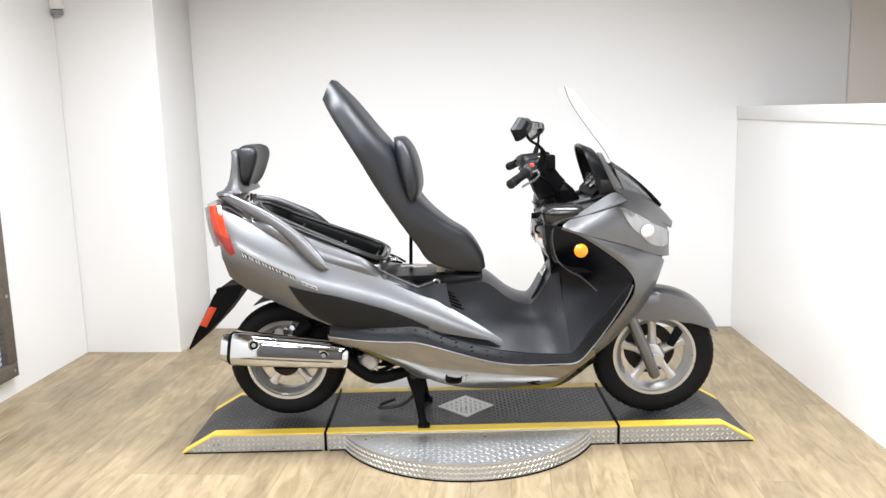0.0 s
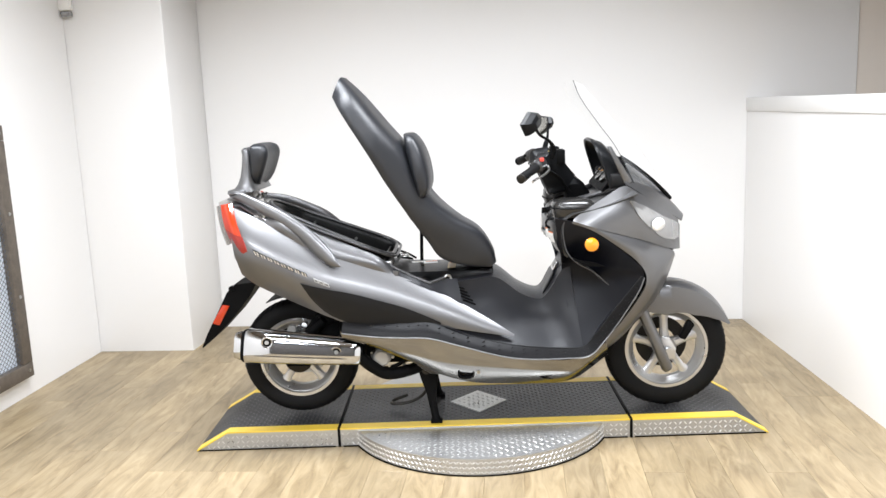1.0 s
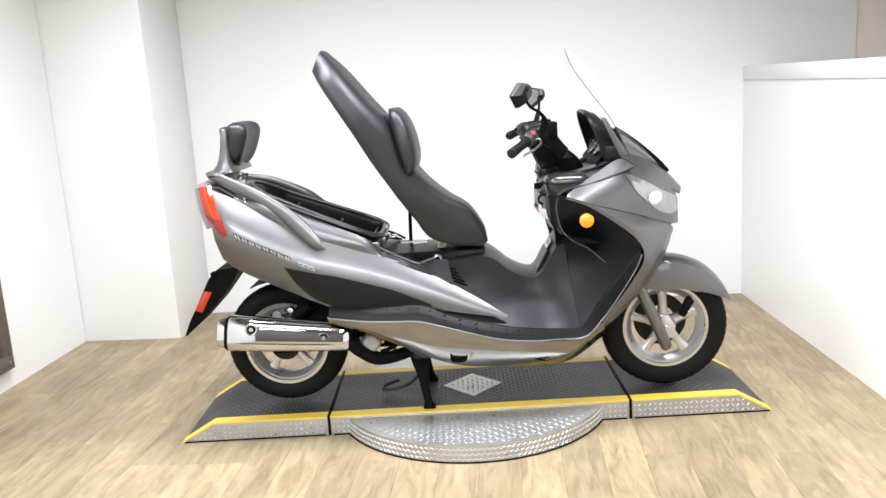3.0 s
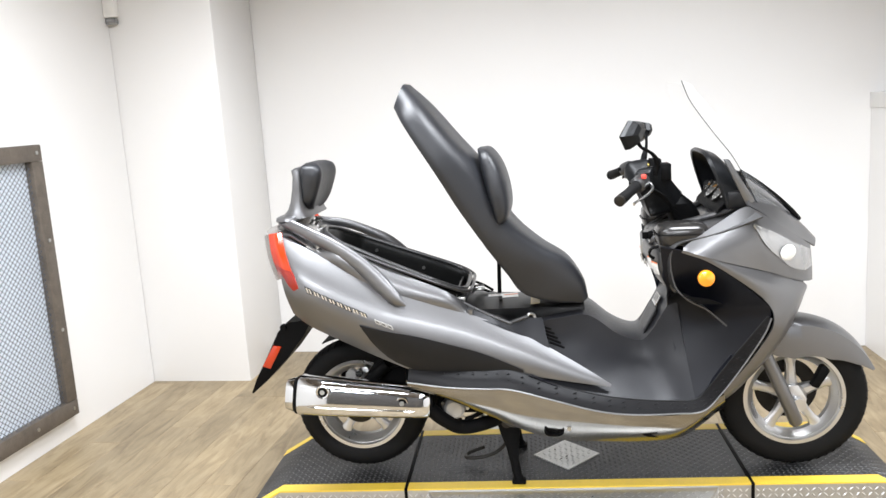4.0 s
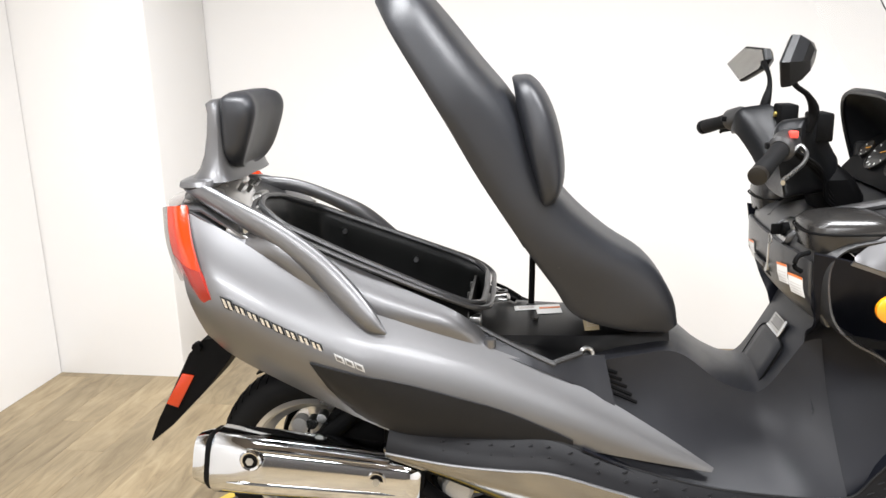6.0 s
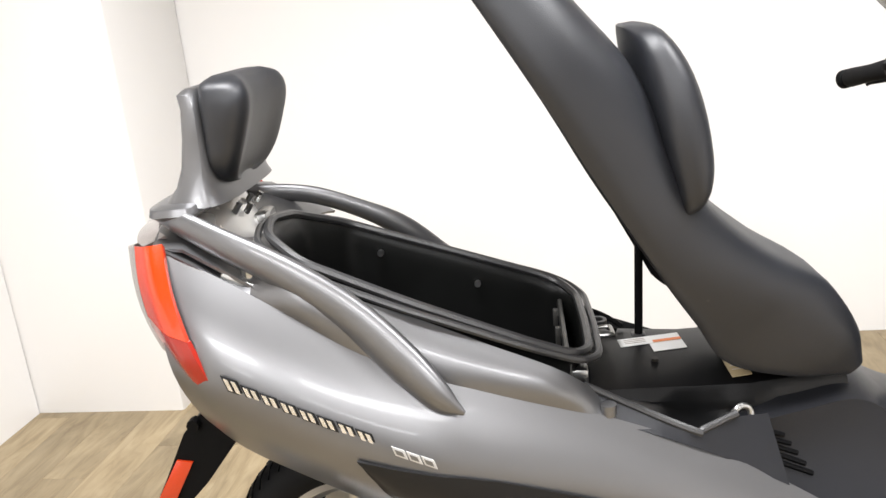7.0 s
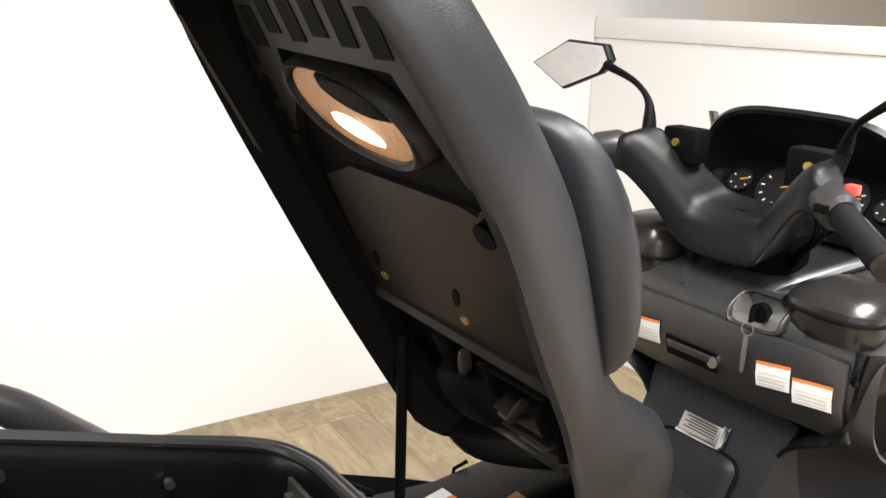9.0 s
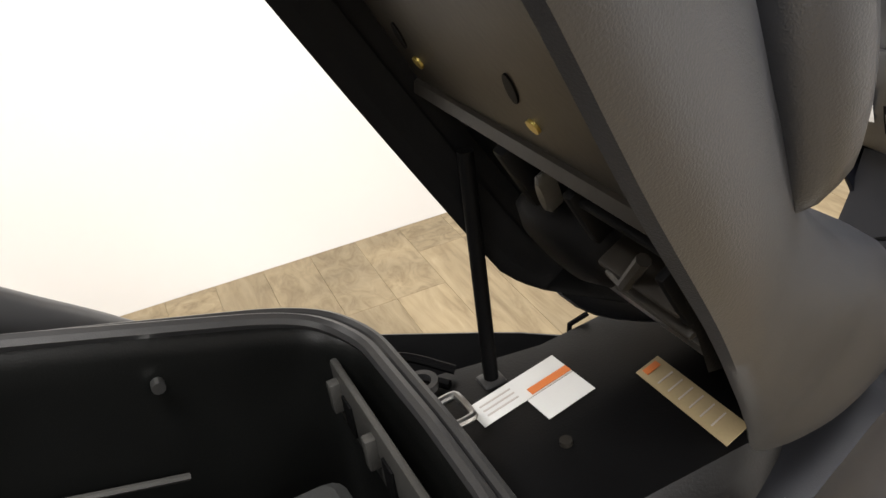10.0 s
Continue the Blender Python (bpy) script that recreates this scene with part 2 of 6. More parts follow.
def disc(bm, c, r, h, axis="z", n=24, r2=None):
    v = Vector({"x": (1, 0, 0), "y": (0, 1, 0), "z": (0, 0, 1)}[axis]) if isinstance(axis, str) else Vector(axis).normalized()
    return tube(bm, [Vector(c) - v * h / 2, Vector(c) + v * h / 2], [r, r if r2 is None else r2], n)


def shell(stations, cols=24, rows=10, thick=0.006, side=1, bulge_pow=1.0, ease=1.0):
    """A curved body panel. Stations: (x top, z top, y top, x bottom, z bottom, y bottom, bulge)."""
    s = spline(stations, cols)
    bm = bmesh.new()
    grid = []
    for xt, zt, yt, xb, zb, yb, bl in s:
        row = []
        for v in np.linspace(0, 1, rows):
            y = yt + (yb - yt) * (1 - (1 - v) ** ease) + bl * math.sin(math.pi * v ** bulge_pow)
            row.append(bm.verts.new((xt + (xb - xt) * v, -side * y, zt + (zb - zt) * v)))
        grid.append(row)
    for a, b in zip(grid, grid[1:]):
        for i in range(rows - 1):
            bm.faces.new((a[i], a[i + 1], b[i + 1], b[i]))
    bmesh.ops.recalc_face_normals(bm, faces=bm.faces)
    # normals outward before thickening
    f = bm.faces[len(bm.faces) // 2] if not bm.faces.ensure_lookup_table() else None
    if f.normal.y * -side < 0:
        bmesh.ops.reverse_faces(bm, faces=bm.faces)
    bmesh.ops.solidify(bm, geom=bm.faces[:], thickness=thick)
    return bm


def slab(poly, y0, y1, bevel=0.0, m=None):
    """A polygon in x and z, thickened along y."""
    bm = bmesh.new()
    a = [bm.verts.new((x, y0, z)) for x, z in poly]
    b = [bm.verts.new((x, y1, z)) for x, z in poly]
    bm.faces.new(a)
    bm.faces.new(b[::-1])
    n = len(poly)
    for i in range(n):
        j = (i + 1) % n
        bm.faces.new((a[i], b[i], b[j], a[j]))
    bmesh.ops.recalc_face_normals(bm, faces=bm.faces)
    if bevel:
        bmesh.ops.bevel(bm, geom=bm.edges[:], offset=bevel, segments=2, affect="EDGES", profile=0.5)
    if m is not None:
        bmesh.ops.transform(bm, matrix=m, verts=bm.verts)
    return bm


def both(name, make, material, parent, label=""):
    """The same part on both flanks."""
    return [part(name, make(s), material, parent, label) for s in (1, -1)]

# ---- the room ----
BACK_Y, LEFT_X, CEIL_Z, FRONT_Y = 1.715, -2.42, 2.72, -7.0


def structure(name, bm, material, label, category, smooth=30):
    return tagged(part(name, bm, material, None, "", smooth), label, category, kind="structure")


structure("wall_back", block((-2.6, BACK_Y, -0.02), (2.2, BACK_Y + 0.15, CEIL_Z)), WALL, "glossy white painted back wall of the showroom", "wall")
structure("wall_back_beige", block((2.203, BACK_Y + 0.01, -0.02), (4.6, BACK_Y + 0.15, CEIL_Z)), BEIGE_WALL, "plain beige back wall past the low partition", "wall")
structure("wall_alcove", block((LEFT_X - 0.2, 1.172, -0.02), (-1.83, BACK_Y - 0.004, CEIL_Z), 0.012), WALL, "white painted boxed-out wall beside the back wall", "wall")
structure("wall_left", block((LEFT_X - 0.16, FRONT_Y, -0.02), (LEFT_X, 1.168, CEIL_Z)), WALL, "white painted side wall with a mesh panel on it", "wall")
# unseen front wall added near black, so bodywork and chrome reflect darkness
structure("wall_front", block((-2.6, FRONT_Y - 0.15, -0.02), (4.6, FRONT_Y - 0.004, CEIL_Z)), DIM_WALL, "unseen wall facing the platform, darkened for the bodywork's reflections", "wall")
structure("wall_right", block((4.45, FRONT_Y, -0.02), (4.6, BACK_Y - 0.004, CEIL_Z)), BEIGE_WALL, "plain beige wall past the low partition", "wall")
m_right = pose(1.567, BACK_Y - 0.004, 0, 0, 0, 3.6)
structure("wall_partition", block((0, -8.5, -0.02), (0.14, 0, 1.305), 0.0, m_right), WALL, "low white painted partition wall", "wall")
structure("trim_partition_cap", block((-0.010, -8.5, 1.306), (0.150, -0.001, 1.388), 0.006, m_right), TRIM_WHITE, "white painted cap board along the partition top", "trim")
# unseen ceiling, kept dark so chrome and paint mirror less light
structure("ceiling", block((-2.6, FRONT_Y - 0.15, CEIL_Z + 0.002), (4.6, BACK_Y + 0.15, CEIL_Z + 0.1)), CEILING, "unseen ceiling, dark brown to darken reflections and bounce light", "ceiling")
floor = structure("floor", block((-2.7, FRONT_Y - 0.2, -0.12), (4.7, BACK_Y + 0.2, -0.006)), OAK, "pale oak vinyl plank floor", "floor")

# ceiling lamps
def ceiling_lamp(x, y, sx, sy, watts, color):
    lamp = thing("ceiling_light", "recessed white ceiling light panel, lit", "ceiling light", (x, y, CEIL_Z), group="ceiling lights")
    part("frame", block((-sx / 2 - 0.03, -sy / 2 - 0.03, -0.02), (sx / 2 + 0.03, sy / 2 + 0.03, -0.001), 0.004), LAMP_WHITE, lamp)
    d = bpy.data.lights.new("ceiling_light", "AREA")
    d.spread = radians(162)
    d.shape, d.size, d.size_y, d.energy, d.color = "RECTANGLE", sx, sy, watts, color
    ob = new("ceiling_light_source", d)
    ob.matrix_basis = pose(x, y, CEIL_Z - 0.026)


COOL = (0.96, 0.985, 1.025)
for lx, ly, watts in ((-0.95, -0.5, 82), (0.75, -0.5, 82), (-1.0, -3.1, 92), (0.7, -3.1, 92), (-1.5, -5.9, 112), (0.55, -5.9, 112)):
    ceiling_lamp(lx, ly, 1.2, 0.6, watts, COOL)

# sensor on the side wall
sensor = thing("wall_sensor", "small white wall-mounted sensor box with a clear foot", "sensor", (-2.385, 1.172, 2.03), -90)
part("housing", block((0.0, -0.035, 0.0), (0.045, 0.035, 0.12), 0.01), TRIM_WHITE, sensor)
part("lens", block((0.002, -0.03, -0.035), (0.04, 0.03, -0.001), 0.008), CLEAR_LENS, sensor)

# mesh panel on the side wall
mesh_panel = thing("mesh_panel", "dark steel framed expanded mesh panel fixed to the wall", "mesh panel", (LEFT_X + 0.03, 0.40, 0.112))
PW, PH, FW = 0.95, 1.29, 0.075
part("backing_board", block((-0.028, -PW + 0.01, 0.01), (-0.02, -0.01, PH - 0.01)), PALE_BACK, mesh_panel)
for lo, hi in (((-0.02, -PW, 0), (0.02, 0, FW)), ((-0.02, -PW, PH - FW), (0.02, 0, PH)), ((-0.02, -FW, FW + 0.001), (0.02, 0, PH - FW - 0.001)), ((-0.02, -PW, FW + 0.001), (0.02, -PW + FW, PH - FW - 0.001))):
    bar = part("frame_bar", block(lo, hi, 0.004), DARK_FRAME, mesh_panel)
for y in (-0.037, -PW + 0.037):
    for z in (0.037, PH * 0.33, PH * 0.66, PH - 0.037):
        part("screw", disc(bmesh.new(), (0.021, y, z), 0.009, 0.006, "x", 10), STEEL, mesh_panel)
for y in (-0.3, -0.62):
    part("screw", disc(bmesh.new(), (0.021, y, 0.037), 0.009, 0.006, "x", 10), STEEL, mesh_panel)
    part("screw", disc(bmesh.new(), (0.021, y, PH - 0.037), 0.009, 0.006, "x", 10), STEEL, mesh_panel)
wire = bmesh.new()
cell_y, cell_z = 0.030, 0.0135
ny, nz = int((PW - 2 * FW + 0.02) / cell_y), int((PH - 2 * FW + 0.02) / cell_z)
y0, z0 = -FW + 0.01, FW - 0.01
for i in range(nz):
    for j in range(ny):
        yy, zz = y0 - j * cell_y - (i % 2) * cell_y / 2, z0 + i * cell_z
        for dy in (-cell_y / 2, cell_y / 2):
            a, b = Vector((0.0, yy, zz)), Vector((0.004, yy + dy, zz + cell_z))
            w = Vector((0, 0.0, 0.0022))
            q = [wire.verts.new(p) for p in (a - w, b - w, b + w, a + w)]
            wire.faces.new(q)
wire_mesh = part("expanded_mesh", wire, MESH_STEEL, mesh_panel)
tagged(wire_mesh, kind="stuff")

# ---- the turntable platform ----
platform = thing("display_platform", "low motorcycle turntable ramp, black tread mat with yellow edges", "platform", (-0.037, 0.055, 0.0), 4.4)
HALF_W, TOP, END, FLAT = 0.27, 0.08, 1.21, 1.075
J1, J2 = -0.60, 0.635


def deck_profile(x):
    return TOP if abs(x) < FLAT else max(0.004, TOP * (END - abs(x)) / (END - FLAT))


def deck(x0, x1):
    bm = bmesh.new()
    xs = sorted({x0, x1, *[x for x in (-FLAT, FLAT) if x0 < x < x1]})
    rings = [[(x, -HALF_W, 0.002), (x, HALF_W, 0.002), (x, HALF_W, deck_profile(x) - 0.004), (x, -HALF_W, deck_profile(x) - 0.004)] for x in xs]
    return loft(bm, rings)


def strip(x0, x1, ya, yb, h0=-0.004, h1=0.001):
    bm = bmesh.new()
    xs = sorted({x0, x1, *[x for x in (-FLAT, FLAT) if x0 < x < x1]})
    rings = [[(x, ya, deck_profile(x) + h0), (x, yb, deck_profile(x) + h0), (x, yb, deck_profile(x) + h1), (x, ya, deck_profile(x) + h1)] for x in xs]
    return loft(bm, rings)


def tread(bm, x0, x1, ya, yb, pitch, size, z, lift):
    """Raised lozenges in alternating directions."""
    nx, ny = int((x1 - x0) / pitch), int((yb - ya) / pitch)
    for i in range(nx):
        for j in range(ny):
            cx, cy = x0 + (i + 0.5) * pitch, ya + (j + 0.5) * pitch
            ang = radians(45 if (i + j) % 2 else -45)
            dx, dy = Vector((math.cos(ang), math.sin(ang), 0)) * size, Vector((-math.sin(ang), math.cos(ang), 0)) * size * 0.28
            c = Vector((cx, cy, z(cx, cy) if callable(z) else z))
            ring = [bm.verts.new(c + v) for v in (dx, dy, -dx, -dy)]
            top = bm.verts.new(c + Vector((0, 0, lift)))
            for k in range(4):
                bm.faces.new((ring[k], ring[(k + 1) % 4], top))
    return bm


YS = 0.053
for a, b in ((-END, J1 - 0.006), (J1 + 0.006, J2 - 0.006), (J2 + 0.006, END)):
    d = part("deck", deck(a, b), DIAMOND_PLATE, platform, "aluminium deck section with a tread-plate skirt")
    part("mat", strip(a + 0.002, b - 0.002, -HALF_W + YS, HALF_W - YS), MAT_BLACK, d, "black rubber tread mat")
    part("yellow_edge", strip(a, b, -HALF_W - 0.002, -HALF_W + YS - 0.001, -0.004, 0.002), YELLOW, d, "scuffed yellow safety edge")
    part("yellow_edge", strip(a, b, HALF_W - YS + 0.001, HALF_W + 0.002, -0.004, 0.002), YELLOW, d, "scuffed yellow safety edge")
    tr = part("tread_relief", tread(bmesh.new(), a + 0.004, b - 0.004, -HALF_W + YS, HALF_W - YS, 0.0185, 0.011, lambda x, y: deck_profile(x) + 0.0008, 0.0024), MAT_TREAD, d)
    tagged(tr, kind="stuff")
    sk = bmesh.new()
    for i in range(int((b - a) / 0.021)):
        for j in range(3):
            cx, cz = a + 0.0105 + i * 0.021, 0.015 + j * 0.021
            if cz + 0.009 > deck_profile(cx):
                continue
            ang = radians(45 if (i + j) % 2 else -45)
            c = Vector((cx, -HALF_W - 0.0004, cz))
            u, v = Vector((math.cos(ang), 0, math.sin(ang))) * 0.0105, Vector((-math.sin(ang), 0, math.cos(ang))) * 0.0030
            ring = [sk.verts.new(c + w) for w in (u, v, -u, -v)]
            top = sk.verts.new(c + Vector((0, -0.0032, 0)))
            for k in range(4):
                sk.faces.new((ring[k], ring[(k + 1) % 4], top))
    tagged(part("skirt_tread", sk, BRIGHT_TREAD, d), kind="stuff")
for a, b in ((-END, J1 - 0.006), (J1 + 0.006, J2 - 0.006), (J2 + 0.006, END)):
    part("foot_strip", block((a + 0.01, -HALF_W - 0.003, 0.0005), (b - 0.01, -HALF_W - 0.0005, 0.0055)), BLACK, platform, "black rubber foot strip")
for j in (J1, J2):
    bm = bmesh.new()
    box(bm, (j - 0.0055, -HALF_W - 0.004, 0.001), (j + 0.0055, HALF_W + 0.003, TOP + 0.0035), 0.001)
    part("joint_strip", bm, BLACK, platform)
# the round turntable base showing in front of the deck
RD = 0.575
bm = disc(bmesh.new(), (0, -0.02, 0.036), RD, 0.068, "z", 96)
base = part("turntable_base", bm, DIAMOND_PLATE, platform, "round aluminium tread-plate base", 40)
bm = bmesh.new()
for i in range(-24, 25):
    for j in range(-24, -9):
        cx, cy = i * 0.0235, j * 0.0235
        if cx * cx + (cy + 0.02) ** 2 < (RD - 0.015) ** 2 and cy < -HALF_W - 0.012:
            ang = radians(45 if (i + j) % 2 else -45)
            dx, dy = Vector((math.cos(ang), math.sin(ang), 0)) * 0.0125, Vector((-math.sin(ang), math.cos(ang), 0)) * 0.0032
            c = Vector((cx, cy, 0.0702))
            ring = [bm.verts.new(c + v) for v in (dx, dy, -dx, -dy)]
            top = bm.verts.new(c + Vector((0, 0, 0.0024)))
            for k in range(4):
                bm.faces.new((ring[k], ring[(k + 1) % 4], top))
for i in range(170):
    a = math.pi + math.pi * (i + 0.5) / 170
    for j in range(3):
        c = Vector((RD * math.cos(a), RD * math.sin(a) - 0.02, 0.014 + 0.02 * j))
        t, o = Vector((-math.sin(a), math.cos(a), 0)), Vector((math.cos(a), math.sin(a), 0))
        ang = radians(45 if (i + j) % 2 else -45)
        u = (t * math.cos(ang) + Vector((0, 0, 1)) * math.sin(ang)) * 0.009
        v = (Vector((0, 0, 1)) * math.cos(ang) - t * math.sin(ang)) * 0.0023
        ring = [bm.verts.new(c + w) for w in (u, v, -u, -v)]
        top = bm.verts.new(c + o * 0.0022)
        for k in range(4):
            bm.faces.new((ring[k], ring[(k + 1) % 4], top))
tagged(part("tread_relief", bm, BRIGHT_TREAD, base), kind="stuff")
part("foot_ring", disc(bmesh.new(), (0, -0.02, 0.003), RD + 0.004, 0.004, "z", 96), BLACK, platform)
bm = loft(bmesh.new(), [[(-0.128, 0, z), (0, -0.135, z), (0.128, 0, z), (0, 0.135, z)] for z in (TOP + 0.0005, TOP + 0.005)])
SCUFFED = mat("scuffed_grey_metal", (0.60, 0.60, 0.58), 0.40, 0.4, 0.32, 30, 200, 0.001)
diamond = part("diamond_plate", bm, SCUFFED, platform, "scuffed grey metal diamond in the mat")
bm = bmesh.new()
for i in range(-5, 6):
    for j in range(-5, 6):
        cx, cy = i * 0.0215, j * 0.0215
        if abs(cx) / 0.128 + abs(cy) / 0.135 > 0.86:
            continue
        ang = radians(45 if (i + j) % 2 else -45)
        dx, dy = Vector((math.cos(ang), math.sin(ang), 0)) * 0.011, Vector((-math.sin(ang), math.cos(ang), 0)) * 0.003
        c = Vector((cx, cy, TOP + 0.0051))
        ring = [bm.verts.new(c + v) for v in (dx, dy, -dx, -dy)]
        top = bm.verts.new(c + Vector((0, 0, 0.0022)))
        for k in range(4):
            bm.faces.new((ring[k], ring[(k + 1) % 4], top))
tagged(part("tread_relief", bm, BRIGHT_TREAD, diamond), kind="stuff")

# ---- the motor scooter ----
scooter = thing("motor_scooter", "silver maxi scooter with its black seat raised, on its centre stand", "motor scooter", (0, 0, 0.083))


YAW = Matrix.Translation((0.388, 0, 0)) @ Matrix.Rotation(radians(3.0), 4, "Z") @ Matrix.Translation((-0.4, 0, 0))


def sp(name, bm, material, parent=None, label="", smooth=35):
    """A part of the scooter, modelled in room coordinates."""
    ob = part(name, bm, material, None, label, smooth)
    ob.parent = parent or scooter
    ob.matrix_parent_inverse = scooter.matrix_basis.inverted()
    if parent:
        ob.matrix_parent_inverse = Matrix.Identity(4)
    return ob


def moved(ob, dy, wide, small, x0, z0):
    """Sets a part and its own parts sideways: shift and width across, size about a point in side view."""
    m = Matrix(((1 - small, 0, 0, small * x0), (0, wide, 0, dy), (0, 0, 1 - small, small * z0), (0, 0, 0, 1)))
    for o in [ob, *ob.children_recursive]:
        o.data.transform(m)
    return m


def flank(name, stations, material, parent=None, label="", cols=28, rows=10, thick=0.006, sides=(1, -1)):
    return [sp(name, shell(stations, cols, rows, thick, s), material, parent, label) for s in sides]


def on_surface(stations, cols=80, rows=30):
    """The half width of a panel at a place in side view."""
    s = spline(stations, cols)
    pts = []
    for xt, zt, yt, xb, zb, yb, bl in s:
        for v in np.linspace(0, 1, rows).tolist():
            pts.append((xt + (xb - xt) * v, zt + (zb - zt) * v, yt + (yb - yt) * v + bl * math.sin(math.pi * v)))
    pts = np.array(pts)
    return lambda x, z: float(pts[np.argmin((pts[:, 0] - x) ** 2 + (pts[:, 1] - z) ** 2), 2])


def overlay(stations2, surf, lift, side, cols=20, rows=8, thick=0.004):
    """A panel laid on another: stations (x top, z top, x bottom, z bottom)."""
    s = spline(stations2, cols)
    bm = bmesh.new()
    grid = []
    for xt, zt, xb, zb in s:
        row = []
        for v in np.linspace(0, 1, rows).tolist():
            x, z = xt + (xb - xt) * v, zt + (zb - zt) * v
            row.append(bm.verts.new((x, -side * (surf(x, z) + lift), z)))
        grid.append(row)
    for a, b in zip(grid, grid[1:]):
        for i in range(rows - 1):
            bm.faces.new((a[i], a[i + 1], b[i + 1], b[i]))
    bmesh.ops.smooth_vert(bm, verts=[v for v in bm.verts if not v.is_boundary], factor=0.5, use_axis_y=True)
    bmesh.ops.recalc_face_normals(bm, faces=bm.faces)
    bm.faces.ensure_lookup_table()
    if bm.faces[len(bm.faces) // 2].normal.y * -side < 0:
        bmesh.ops.reverse_faces(bm, faces=bm.faces)
    bmesh.ops.solidify(bm, geom=bm.faces[:], thickness=thick)
    return bm


def rring(cx, cy, z, hx, hy, p=4.0, n=28):
    """A rounded rectangle ring, level at z."""
    out = []
    for a in np.linspace(0, 2 * math.pi, n, endpoint=False).tolist():
        c, s = math.cos(a), math.sin(a)
        out.append((cx + hx * math.copysign(abs(c) ** (2 / p), c), cy + hy * math.copysign(abs(s) ** (2 / p), s), z))
    return out


def grid_sheet(rows, thick=0.005):
    bm = bmesh.new()
    vs = [[bm.verts.new(tuple(map(float, p))) for p in r] for r in rows]
    for a, b in zip(vs, vs[1:]):
        for i in range(len(a) - 1):
            bm.faces.new((a[i], a[i + 1], b[i + 1], b[i]))
    bmesh.ops.recalc_face_normals(bm, faces=bm.faces)
    bmesh.ops.solidify(bm, geom=bm.faces[:], thickness=thick)
    return bm


GREY_MARK = mat("pale_grey_mark", (0.45, 0.45, 0.44), 0.4, 0.3)


def piece(stations, v0, v1):
    """The stretch of a panel between two heights."""
    out = []
    for xt, zt, yt, xb, zb, yb, bl in stations:
        y = lambda v: yt + (yb - yt) * v + bl * math.sin(math.pi * v)
        m_ = (v0 + v1) / 2
        out.append((xt + (xb - xt) * v0, zt + (zb - zt) * v0, y(v0), xt + (xb - xt) * v1, zt + (zb - zt) * v1, y(v1), y(m_) - (y(v0) + y(v1)) / 2))
    return out


# tail and flank panels
TAIL = [(-0.985, 1.045, 0.235, -0.965, 0.765, 0.235, 0.065), (-0.90, 1.005, 0.25, -0.90, 0.722, 0.255, 0.075), (-0.80, 0.945, 0.262, -0.80, 0.675, 0.27, 0.07),
        (-0.70, 0.882, 0.272, -0.69, 0.625, 0.28, 0.06), (-0.60, 0.838, 0.275, -0.60, 0.585, 0.285, 0.055), (-0.513, 0.806, 0.268, -0.52, 0.56, 0.29, 0.045),
        (-0.332, 0.743, 0.245, -0.34, 0.548, 0.29, 0.03), (-0.151, 0.662, 0.235, -0.16, 0.535, 0.288, 0.02), (0.006, 0.572, 0.25, 0.0, 0.507, 0.285, 0.01),
        (0.135, 0.492, 0.275, 0.13, 0.484, 0.28, 0.0)]
tail_y = on_surface(TAIL)
FAR_TAIL = [(xt, zt - (0.11 if -0.4 < xt < 0.0 else 0.055 if -0.95 < xt < -0.4 else 0.0), yt + (0.03 if -0.4 < xt < 0.0 else 0.0), *rest) for xt, zt, yt, *rest in TAIL]
tails = [sp("tail_panel", shell(st, 48, 14, 0.006, s), SILVER) for st, s in ((TAIL, 1), (FAR_TAIL, -1))]
